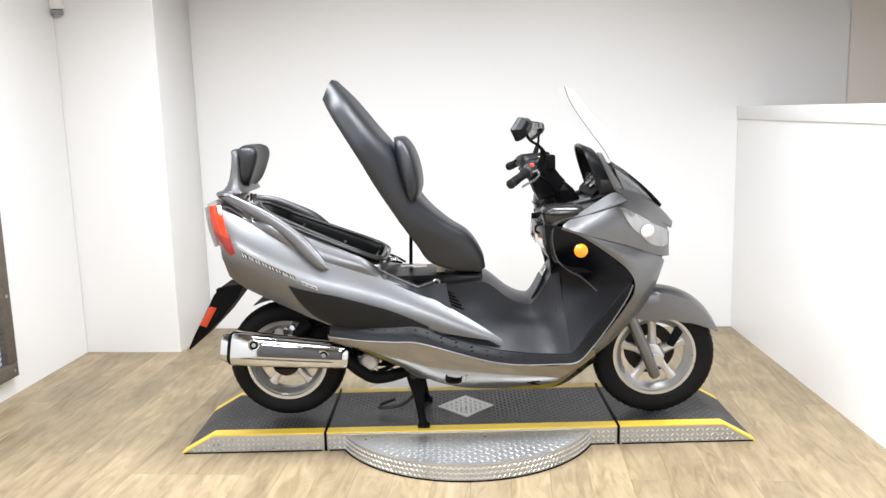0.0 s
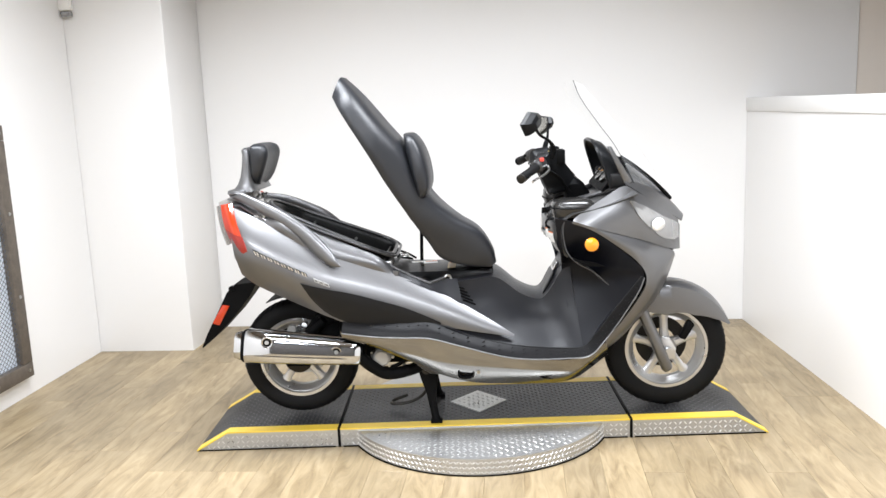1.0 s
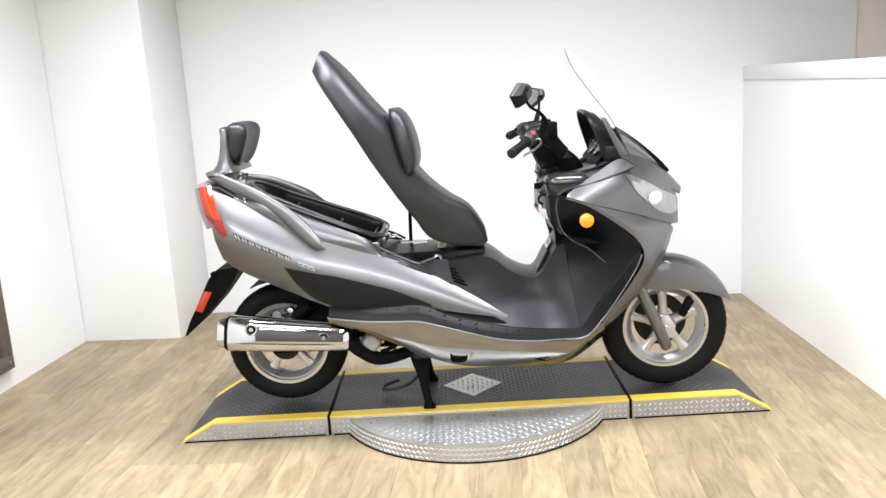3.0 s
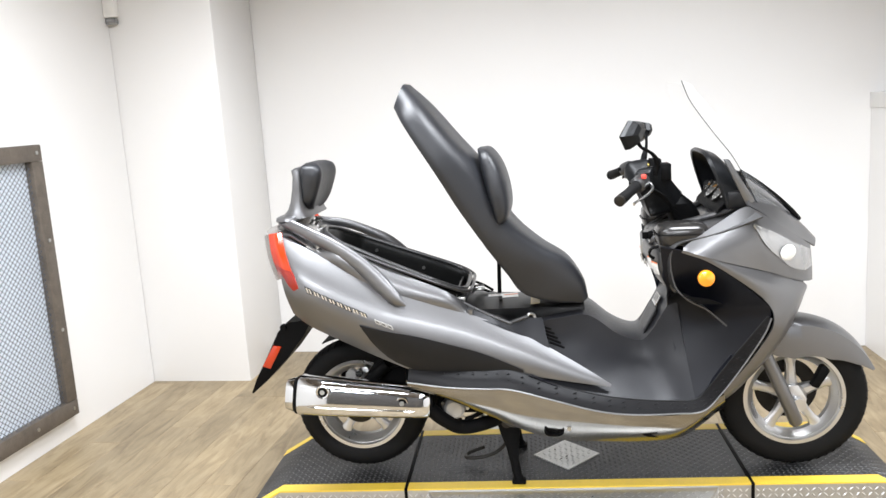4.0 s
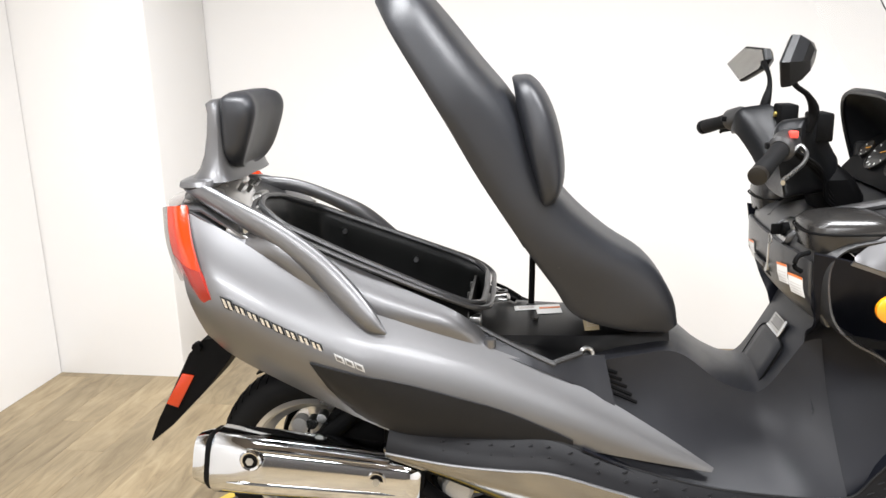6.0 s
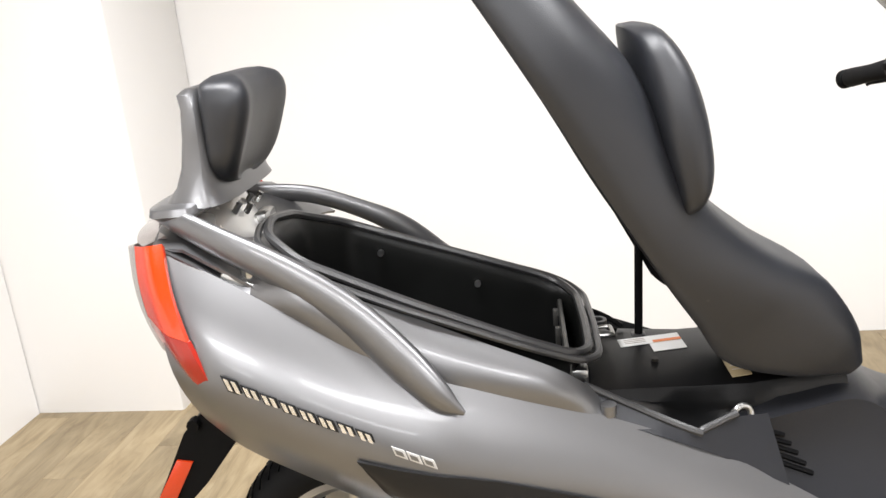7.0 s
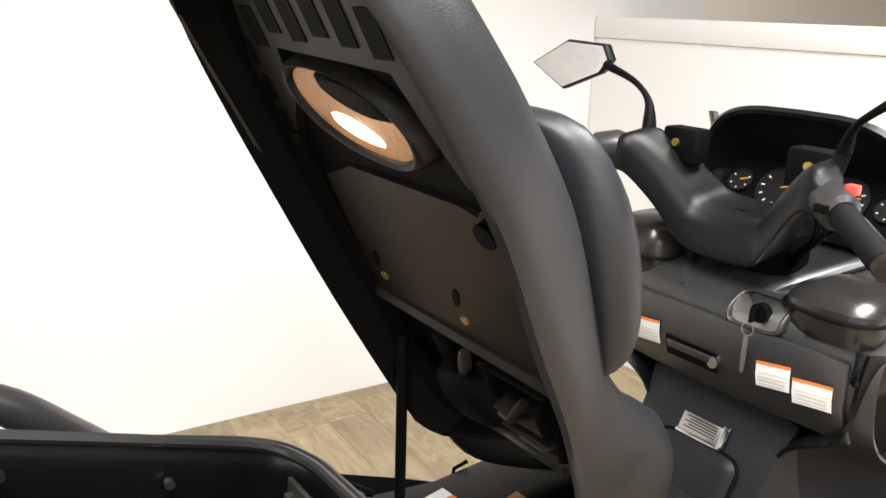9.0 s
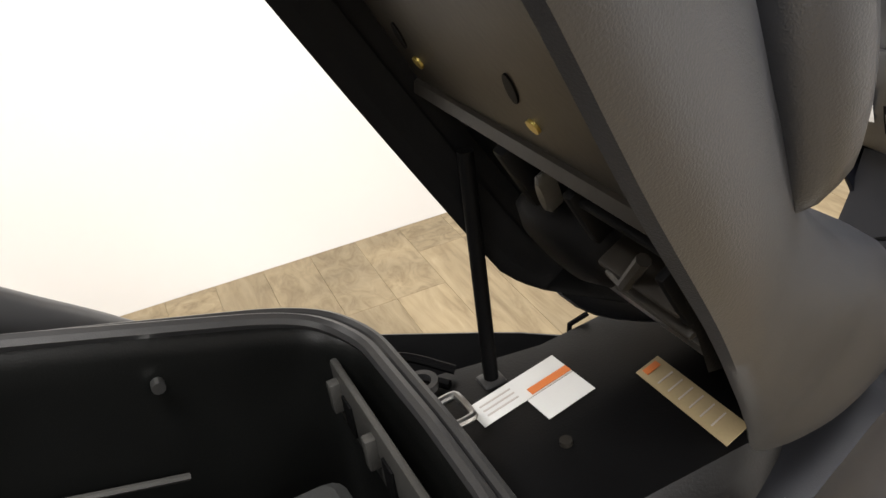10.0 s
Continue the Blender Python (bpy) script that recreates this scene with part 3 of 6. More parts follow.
for s, t in zip((1, -1), tails):
    sp("lower_inset", overlay([(-0.705, 0.742, -0.70, 0.735), (-0.66, 0.73, -0.655, 0.655), (-0.60, 0.715, -0.60, 0.60), (-0.515, 0.694, -0.52, 0.567), (-0.40, 0.657, -0.40, 0.558), (-0.288, 0.617, -0.29, 0.552), (-0.16, 0.556, -0.16, 0.546)], tail_y, 0.006, s, 30, 8), GREY_PANEL, t, "dark grey painted inset")
    LENS = [(-0.978, 1.058, 0.240, -0.900, 0.850, 0.322, 0.034), (-1.005, 1.056, 0.240, -0.938, 0.870, 0.314, 0.030), (-1.035, 1.05, 0.212, -0.984, 0.900, 0.276, 0.026)]
    light = sp("tail_light", shell(piece(LENS, 0.0, 0.60), 14, 10, 0.01, s), RED, t, "orange-red tail light lens")
    sp("lower_lens", shell(piece(LENS, 0.605, 1.0), 14, 10, 0.01, s), DEEP_RED, light, "deep red lower lens")
    sp("lens_edge", shell([(-1.037, 1.05, 0.211, -0.986, 0.900, 0.274, 0.025), (-1.066, 1.04, 0.172, -1.02, 0.886, 0.222, 0.022), (-1.075, 1.032, 0.125, -1.045, 0.89, 0.16, 0.01)], 8, 8, 0.008, s), TINTED_LENS, light, "smoky clear outer lens")
    # badge bars on the flank
    for n_, x0_, z0_, dx_, dz_, hh, ww, m_, lab in ((8, -0.872, 0.866, 0.0262, -0.0128, 0.0100, 0.0119, BADGE, "raised chrome badge shape"), (3, -0.642, 0.750, 0.0205, -0.009, 0.0078, 0.0090, GREY_MARK, "pale grey badge mark")):
        for i in range(n_):
            x, z = x0_ + dx_ * i, z0_ + dz_ * i
            h = hh * (1.3 if i == 0 and n_ == 8 else 1.0)
            bm = slab([(x - ww + 0.3 * h, z - h + 0.45 * ww), (x + ww + 0.3 * h, z - h - 0.45 * ww), (x + ww - 0.3 * h, z + h - 0.45 * ww), (x - ww - 0.3 * h, z + h + 0.45 * ww)], -0.0008, 0.0008, 0.0005)
            bmesh.ops.translate(bm, vec=(0, -s * (tail_y(x, z) + 0.001), 0), verts=bm.verts)
            bar = sp("badge_bar", bm, GREY_PANEL if n_ == 8 else m_, t, lab)
            for off in ((-0.48, 0.40) if n_ == 8 else (0.0,)):
                cx, w2, h2 = x + off * ww, ww * (0.27 if n_ == 8 else 0.62), h * (0.74 if n_ == 8 else 0.5)
                bm = slab([(cx + u_ - 0.3 * v_, z - 0.45 * (cx - x + u_) + v_) for u_, v_ in ((-w2, -h2), (w2, -h2), (w2, h2), (-w2, h2))], -0.0008, 0.0008)
                bmesh.ops.translate(bm, vec=(0, -s * (tail_y(x, z) + 0.002), 0), verts=bm.verts)
                sp("badge_stripe", bm, BADGE if n_ == 8 else SILVER, bar)

# closing sheets at the rear
rows = []
for z, x0 in ((1.06, -1.055), (1.045, -1.094), (0.98, -1.086), (0.90, -1.055), (0.882, -1.05)):
    rows.append([(x0 + 0.06 * (y / 0.2) ** 2 * (1 if abs(y) < 0.19 else 1.1), y, z) for y in np.linspace(-0.2, 0.2, 15).tolist()])
sp("rear_garnish", grid_sheet(rows), TINTED_LENS, None, "smoky rear garnish between the tail lights")
rows = []
for z, x0, w in ((0.888, -1.045, 0.27), (0.83, -1.04, 0.275), (0.78, -1.02, 0.265), (0.745, -0.99, 0.25), (0.725, -0.93, 0.235)):
    rows.append([(x0 + 0.075 * (y / w) ** 2, y, z) for y in np.linspace(-w, w, 17).tolist()])
sp("rear_bumper", grid_sheet(rows), SILVER, None, "silver lower tail cover")
rows = []
for x, z, w in ((-1.055, 1.047, 0.20), (-1.03, 1.066, 0.225), (-0.98, 1.064, 0.235), (-0.90, 1.018, 0.247), (-0.86, 0.99, 0.25)):
    rows.append([(x + 0.03 * (y / w) ** 2, y, z - 0.018 * (y / w) ** 4) for y in np.linspace(-w, w, 17).tolist()])
sp("tail_top", grid_sheet(rows), SILVER, None, "silver tail top cover")

# trunk under the seat
RIM = [(-0.856, -0.10), (-0.842, 0.005), (-0.780, 0.090), (-0.61, 0.115), (-0.44, 0.136), (-0.385, 0.133), (-0.357, 0.095), (-0.352, -0.04), (-0.354, -0.15), (-0.38, -0.195), (-0.45, -0.212), (-0.62, -0.228), (-0.78, -0.225), (-0.84, -0.17)]
loop = []
for i, (x, y) in enumerate(RIM):
    p0, p1, p2 = Vector(RIM[i - 1]), Vector((x, y)), Vector(RIM[(i + 1) % len(RIM)])
    a, b = p1 + (p0 - p1) * min(0.45, 0.022 / (p0 - p1).length), p1 + (p2 - p1) * min(0.45, 0.022 / (p2 - p1).length)
    loop += [tuple(a.lerp(p1, t).lerp(p1.lerp(b, t), t)) for t in (0.0, 0.25, 0.5, 0.75, 1.0)]


def rim_z(x, y=-0.2):
    """Height of the trunk's rim, a little lower at the far rear."""
    return 0.981 - 0.465 * (x + 0.72) - 0.07 * max(0.0, -0.42 - x) * max(0.0, min(1.0, (y + 0.05) / 0.15))


bm = bmesh.new()
rings = []
for k, (sc, dz) in enumerate(((1.0, 0.0), (0.97, -0.006), (0.955, -0.02), (0.95, -0.04), (0.935, -0.12), (0.90, -0.22), (0.86, -0.29))):
    rings.append([(-0.60 + (x + 0.60) * sc, -0.05 + (y + 0.05) * sc, (rim_z(x, y) + dz) if dz > -0.1 else (rim_z(x, y) + dz) * (1 - (abs(dz) - 0.1) * 2) + 0.60 * (abs(dz) - 0.1) * 2) for x, y in loop])
loft(bm, rings, cap=False)
bm.verts.ensure_lookup_table()
bm.faces.new(bm.verts[-len(loop):])
trunk = sp("trunk_box", bm, LINING, None, "open black under-seat trunk, empty but for a small grey pouch", 50)
bm = bmesh.new()
for off, r, up in ((0.0, 0.0075, 0.004), (0.016, 0.006, -0.003)):
    pts = [((-0.60 + (x + 0.60) * (1 + off / 0.25)), -0.05 + (y + 0.05) * (1 + off / 0.17), rim_z(x, y) + up) for x, y in loop]
    n = len(pts)
    ringsv = []
    for i, p in enumerate(pts):
        d = (Vector(pts[(i + 1) % n]) - Vector(pts[i - 1])).normalized()
        sd = d.cross(Vector((0, 0, 1))).normalized()
        tp = sd.cross(d)
        ringsv.append([bm.verts.new(Vector(p) + r * (math.cos(a) * sd + math.sin(a) * tp)) for a in np.linspace(0, 2 * math.pi, 8, endpoint=False).tolist()])
    for i in range(n):
        for j in range(8):
            bm.faces.new((ringsv[i][j], ringsv[i][(j + 1) % 8], ringsv[(i + 1) % n][(j + 1) % 8], ringsv[(i + 1) % n][j]))
sp("rim_seal", bm, PLASTIC, trunk, "black rubber rim seal")
for x, y, z in ((-0.714, 0.080, 0.926), (-0.540, 0.106, 0.845)):
    sp("screw", disc(bmesh.new(), (x, y, z), 0.006, 0.010, "y", 10), STEEL, trunk)
sp("ledge", tube(bmesh.new(), [(-0.79, 0.046, 0.848), (-0.66, 0.076, 0.796), (-0.542, 0.093, 0.749)], 0.0035, 6), TEXTURED_GREY, trunk)
pouch = tagged(part("tool_pouch", loft(bmesh.new(), [rring(-0.45, 0.03, z, hx, hy, 4, 18) for z, hx, hy in ((0.585, 0.045, 0.045), (0.60, 0.05, 0.05), (0.66, 0.044, 0.045), (0.695, 0.036, 0.04), (0.704, 0.024, 0.03))]), mat("grey_cloth", (0.022, 0.023, 0.022), 0.9, 0, 0.3, 30, 300, 0.002)), "grey cloth tool pouch lying in the trunk", "pouch")

# strip between trunk rim and flank
SUR = [(-0.99, 1.055, 0.14, -0.985, 1.047, 0.235, 0.0), (-0.945, 1.034, 0.165, -0.945, 1.028, 0.244, 0.0), (-0.90, 1.0, 0.19, -0.90, 1.003, 0.25, 0.0), (-0.80, 0.955, 0.195, -0.80, 0.943, 0.262, 0.004), (-0.70, 0.912, 0.20, -0.70, 0.88, 0.272, 0.008), (-0.60, 0.868, 0.205, -0.60, 0.836, 0.275, 0.006),
       (-0.50, 0.826, 0.212, -0.51, 0.803, 0.268, 0.004), (-0.40, 0.784, 0.21, -0.40, 0.765, 0.255, 0.003), (-0.33, 0.752, 0.205, -0.332, 0.741, 0.245, 0.0)]
SHOULDER = [(xt, rim_z(xt) - 0.014, 0.247 if xt < -0.6 else 0.236, *rest[:3], 0.010) if -0.86 < xt < -0.38 else (xt, zt, yt, *rest) for xt, zt, yt, *rest in SUR]
flank("trunk_surround", SHOULDER, SILVER, None, "silver trim beside the trunk", 36, 8, 0.005, (1,))
flank("trunk_surround", [(xt, zt - 0.05, yt, xb, zb - 0.06, yb, bl) for xt, zt, yt, xb, zb, yb, bl in SUR[2:-1]], SILVER, None, "silver trim beside the trunk", 24, 5, 0.005, (-1,))
rows = []
for x, z, w in ((-0.975, 1.105, 0.10), (-0.955, 1.098, 0.11), (-0.935, 1.08, 0.12), (-0.925, 1.05, 0.135), (-0.915, 1.02, 0.15), (-0.905, 1.004, 0.165)):
    rows.append([(x - 0.035 * (y / w) ** 2, y, z - 0.03 * abs(y / w) ** 3) for y in np.linspace(-w, w, 17).tolist()])
bracket = sp("rear_bracket", grid_sheet(rows, 0.006), POLISHED, None, "polished metal backrest bracket")
for x, y, z in ((-0.925, -0.05, 1.06), (-0.915, -0.02, 1.052), (-0.925, 0.02, 1.06), (-0.92, 0.06, 1.055)):
    sp("bolt", disc(bmesh.new(), (x, y, z + 0.004), 0.0055, 0.02, (0.6, 0, 0.8), 6), STEEL, bracket)
sp("latch_block", block((-0.925, 0.02, 1.0), (-0.90, 0.09, 1.035), 0.006), STEEL, bracket)

# grab rails
RAIL_NEAR = [(-1.0, -0.185, 1.090, 0.012), (-0.957, -0.210, 1.080, 0.020), (-0.885, -0.232, 1.047, 0.024), (-0.79, -0.249, 0.998, 0.027), (-0.70, -0.264, 0.935, 0.030), (-0.63, -0.286, 0.868, 0.033), (-0.58, -0.308, 0.822, 0.024), (-0.545, -0.322, 0.802, 0.004)]
RAIL_FAR = [(-0.99, -0.150, 1.062, 0.012), (-0.955, -0.195, 1.044, 0.018), (-0.87, -0.222, 1.026, 0.019), (-0.78, -0.238, 0.988, 0.020), (-0.70, -0.254, 0.940, 0.025), (-0.63, -0.280, 0.868, 0.027), (-0.58, -0.304, 0.822, 0.020), (-0.545, -0.322, 0.802, 0.004)]
for s, rail_pts in ((1, RAIL_NEAR), (-1, RAIL_FAR)):
    pp = spline(rail_pts if s > 0 else [(x, y, z - 0.008, r * 0.92) for x, y, z, r in rail_pts], 44)
    bm = tube(bmesh.new(), [(x, s * y, z) for x, y, z, r in pp], [max(0.003, r) for *_, r in pp], 18, 0, 0.58)
    rail = sp("grab_rail", bm, SILVER, None, "silver painted grab rail")
    far_rail = rail
    if s > 0:
        sp("mounting_bolt", disc(bmesh.new(), (-0.86, -s * 0.225, 0.995), 0.011, 0.03, "z", 8), STEEL, rail)
        sp("mounting_foot", block((-0.90, -s * 0.226 - 0.02, 0.978), (-0.80, -s * 0.226 + 0.02, 0.99), 0.004, Matrix.Translation((-0.85, 0, 0.985)) @ Matrix.Rotation(radians(24), 4, "Y") @ Matrix.Translation((0.85, 0, -0.985))), STEEL, rail, "bare metal rail foot")
wing = loft(bmesh.new(), [rring(-0.985, 0, 1.078, 0.035, 0.18, 5), rring(-0.985, 0, 1.086, 0.046, 0.192, 5), rring(-0.985, 0, 1.097, 0.044, 0.188, 5), rring(-0.98, 0, 1.101, 0.036, 0.175, 5)])
bridge = sp("rail_bridge", wing, SILVER, None, "silver bridge joining the grab rails")

# passenger backrest
stand = loft(bmesh.new(), [rring(cx, 0, z, hx, hy, 4) for cx, z, hx, hy in ((-0.965, 1.092, 0.062, 0.180), (-0.960, 1.103, 0.050, 0.175), (-0.955, 1.122, 0.038, 0.168), (-0.951, 1.15, 0.030, 0.160), (-0.947, 1.195, 0.024, 0.156), (-0.945, 1.240, 0.020, 0.153), (-0.950, 1.262, 0.019, 0.147), (-0.948, 1.270, 0.010, 0.13))])
back = sp("backrest_stand", stand, SILVER, None, "silver backrest shell")
pad_rows = []
for z, xb, xf, w in spline([(1.112, -0.932, -0.908, 0.06), (1.122, -0.935, -0.898, 0.115), (1.15, -0.937, -0.880, 0.145), (1.19, -0.937, -0.862, 0.151), (1.23, -0.936, -0.848, 0.153), (1.255, -0.936, -0.847, 0.150), (1.274, -0.934, -0.858, 0.138), (1.284, -0.922, -0.880, 0.10)], 24):
    ring = []
    for a in np.linspace(0, 2 * math.pi, 48, endpoint=False).tolist():
        c, s_ = math.cos(a), math.sin(a)
        y = w * math.copysign(abs(s_) ** (0.58 if c > 0 else 0.30), s_)
        x = (xb + xf) / 2 + (xf - xb) / 2 * math.copysign(abs(c) ** (0.75 if c > 0 else 0.4), c)
        if c > 0:
            x -= 0.024 * (1 - min(1, abs(y / w) * 1.25) ** 2.5) * (w / 0.168)
        ring.append((x, y, z))
    pad_rows.append(ring)
sp("backrest_pad", loft(bmesh.new(), pad_rows), LEATHER, back, "black vinyl backrest pad", 60)

for ob, wide in ((back, 0.86), (bracket, 0.9), (bridge, 0.92), (far_rail, 1.0)):
    moved(ob, -0.045, wide, 0.021, -0.21, 1.39)

# raised seat
SEAT = [(-0.570, 1.462, -0.538, 1.540, 0.120), (-0.523, 1.391, -0.466, 1.464, 0.192), (-0.429, 1.238, -0.372, 1.346, 0.212), (-0.361, 1.115, -0.290, 1.243, 0.213), (-0.302, 1.016, -0.229, 1.108, 0.211),
        (-0.251, 0.932, -0.167, 1.018, 0.194), (-0.203, 0.858, -0.078, 0.940, 0.162), (-0.150, 0.780, 0.008, 0.884, 0.124), (-0.045, 0.738, 0.062, 0.804, 0.092), (0.050, 0.722, 0.078, 0.740, 0.058)]


def near_side(z):
    """The saddle is fuller at mid height and slimmer at its nose on the side turned to the room."""
    return float(np.interp(z, [0.72, 0.80, 0.87, 0.94, 1.02, 1.12, 1.25, 1.40], [0.80, 0.76, 0.77, 0.80, 0.86, 0.93, 1.01, 1.0]))


SECTION = [(-0.95, -0.03), (-0.985, 0.0), (-1.0, 0.10), (-0.995, 0.24), (-0.97, 0.44), (-0.925, 0.64), (-0.85, 0.82), (-0.73, 0.945), (-0.56, 1.0), (-0.29, 1.015), (0.0, 1.01)]
SECTION = SECTION + [(-a, b) for a, b in SECTION[-2::-1]]
rings = []
for bx, bz, tx, tz, w in spline(SEAT, 44):
    near = near_side(bz)
    rings.append([(bx + (tx - bx) * h, a * w * (near if a < 0 else 1.0), bz + (tz - bz) * h) for a, h in SECTION])
seat = sp("seat_cushion", grid_sheet(rings, 0.004), LEATHER, None, "raised grey-black vinyl saddle", 50)
# driver's back pad on the saddle
rings = []
for k, (cx, cz, hn, ht, w) in enumerate(spline([(-0.313, 1.30, 0.006, 0.008, 0.07), (-0.292, 1.288, 0.030, 0.02, 0.165), (-0.270, 1.235, 0.050, 0.02, 0.205), (-0.252, 1.165, 0.058, 0.02, 0.222), (-0.238, 1.09, 0.052, 0.02, 0.222), (-0.238, 1.048, 0.038, 0.02, 0.205), (-0.246, 1.024, 0.014, 0.01, 0.14)], 22)):
    nx, nz = 0.90, 0.43
    ring = []
    for a in np.linspace(0, 2 * math.pi, 30, endpoint=False).tolist():
        c, s_ = math.cos(a), math.sin(a)
        u = 0.84 * hn * math.copysign(abs(c) ** 0.62, c)
        y = (0.72 if s_ > 0 else 0.75) * w * math.copysign(abs(s_) ** 0.6, s_) - 0.004
        ring.append((cx + u * nx * 0.9 + 0.022, y, cz + u * nz * 0.9))
    rings.append(ring)
sp("driver_backrest", loft(bmesh.new(), rings), LEATHER, seat, "padded driver's backrest", 60)

# underside of the seat: local frame with s along the pan, h out of it
SD, SN, S0 = Vector((-0.470, 0, 0.883)), Vector((-0.883, 0, -0.470)), Vector((-0.235, 0, 0.85))
SM = Matrix(((SD.x, 0, SN.x, S0.x), (0, -1, 0, 0), (SD.z, 0, SN.z, S0.z), (0, 0, 0, 1)))
# columns: local x = s, local y = -y, local z = h


def under(s, y, h=0.0):
    return S0 + s * SD + h * SN + Vector((0, y, 0))


def ub(s0, s1, y0, y1, h0, h1, bevel=0.0):
    return block((s0, min(-y0, -y1), h0), (s1, max(-y0, -y1), h1), bevel, SM)


pan_w = [(-0.055, 0.128), (-0.03, 0.146), (0.05, 0.176), (0.2, 0.205), (0.35, 0.213), (0.5, 0.214), (0.60, 0.196), (0.66, 0.145), (0.69, 0.095)]
bm = bmesh.new()
pw = spline(pan_w, 28)
lip = [(s, w) for s, w in pw] + [(s, -w * near_side(0.85 + 0.883 * s)) for s, w in pw[::-1]]
rows_ = []
def front_lift(s, y):
    """The pan's front end rises towards the latch side."""
    return 0.05 * min(1, max(0, (0.15 - y) / 0.06)) * min(1, max(0, (0.10 - s) / 0.10))


def front_cut(s, y):
    return max(s, -0.055 + 0.5 * max(0, 0.11 - y)) if s < 0.12 else s


for sc, h in ((0.88, -0.040), (0.89, -0.026), (0.95, -0.010), (0.955, 0.0), (0.94, -0.006), (0.91, -0.052), (0.90, -0.062)):
    rows_.append([under(0.3 + (front_cut(s, y) - 0.3) * (1 - (1 - sc) * 0.5), y * sc, max(-0.062, h - (0.016 if y < 0 and h > -0.02 else 0.0) - front_lift(s, y))) for s, y in lip])
loft(bm, rows_, cap=False)
bm.verts.ensure_lookup_table()
bm.faces.new(bm.verts[-len(lip):])
pan = sp("seat_pan", bm, BLACK, None, "black moulded seat pan underside", 40)
# ribbed upper part with rows of slots
rib_mat = mat("dusty_black_plastic", (0.012, 0.011, 0.010), 0.42, 0, 0.3, 20, 300, 0.0006, 0, 0.22)
bm = loft(bmesh.new(), [[under(s, y, h) for s, y in ((0.400, -0.180), (0.42, -0.128), (0.47, -0.105), (0.525, -0.085), (0.535, 0.105), (0.47, 0.125), (0.40, 0.185), (0.43, 0.197), (0.52, 0.188), (0.60, 0.148), (0.655, 0.098), (0.662, -0.08), (0.61, -0.145), (0.52, -0.180))] for h in (-0.062, -0.049)])
rib_plate = sp("rib_plate", bm, rib_mat, pan, "slotted plastic rib plate")
for y, rows_of in ((0.134, (0.535, 0.592)), (0.090, (0.553, 0.610)), (0.046, (0.546, 0.603)), (0.002, (0.553, 0.610)), (-0.042, (0.546, 0.603)), (-0.086, (0.538, 0.592))):
    for s0_ in rows_of:
        sp("slot", ub(s0_, s0_ + 0.046, y - 0.0135, y + 0.0135, -0.052, -0.0478), BLACK, rib_plate)
for k in range(6):
    s0_, y0_ = 0.408 + 0.040 * k, -0.154 + 0.005 * k + (0.004 * (k - 3) ** 2 if k > 3 else 0)
    sp("slot", ub(s0_, s0_ + 0.032, y0_ - 0.013, y0_ + 0.013, -0.052, -0.0478), BLACK, rib_plate)
for k in range(3):
    sp("slot", ub(0.42 + 0.045 * k, 0.452 + 0.045 * k, 0.165, 0.184 - 0.004 * k, -0.052, -0.0478), BLACK, rib_plate)
# oval courtesy lamp in a moulded well
def oval(k, h, wob=0.0):
    return [under(0.474 + 0.043 * k * math.cos(a) + 0.020 * math.sin(a) * k, 0.012 + 0.092 * k * math.copysign(abs(math.sin(a)) ** 0.85, math.sin(a)), h + wob * math.sin(3 * a + 1)) for a in np.linspace(0, 2 * math.pi, 40, endpoint=False).tolist()]


sp("well_ring", loft(bmesh.new(), [oval(1.14, -0.060), oval(1.12, -0.045), oval(1.05, -0.040), oval(0.98, -0.042), oval(0.95, -0.050)], cap=False), rib_mat, pan, "oval moulded ring", 60)
well = sp("lamp_bowl", loft(bmesh.new(), [oval(0.95, -0.047), oval(0.90, -0.056), oval(0.7, -0.064), oval(0.35, -0.068), oval(0.05, -0.069)]), FOAM, pan, "warm reflector bowl of the courtesy lamp", 60)
BULB = mat("lit_bulb", (1.0, 0.8, 0.6), 0.3)
BULB.node_tree.nodes["Principled BSDF"].inputs["Emission Color"].default_value = (1.0, 0.74, 0.52, 1)
BULB.node_tree.nodes["Principled BSDF"].inputs["Emission Strength"].default_value = 9.0
bm = tube(bmesh.new(), [under(0.478, 0.062, -0.060), under(0.468, 0.045, -0.056), under(0.458, 0.008, -0.054), under(0.448, -0.028, -0.056), under(0.446, -0.040, -0.060)], [0.005, 0.013, 0.015, 0.012, 0.005], 12, 20, 0.7)
sp("bulb", bm, BULB, well, "lit warm white bulb strip")
sp("bulb_hood", loft(bmesh.new(), [[under(0.495 + 0.016 * k * math.cos(a) + 0.014 * math.sin(a) * k, -0.012 + 0.060 * k * math.sin(a), h) for a in np.linspace(0, 2 * math.pi, 24, endpoint=False).tolist()] for k, h in ((1.0, -0.066), (1.0, -0.046), (0.8, -0.041))]), BLACK, well, "dark bulb hood", 50)
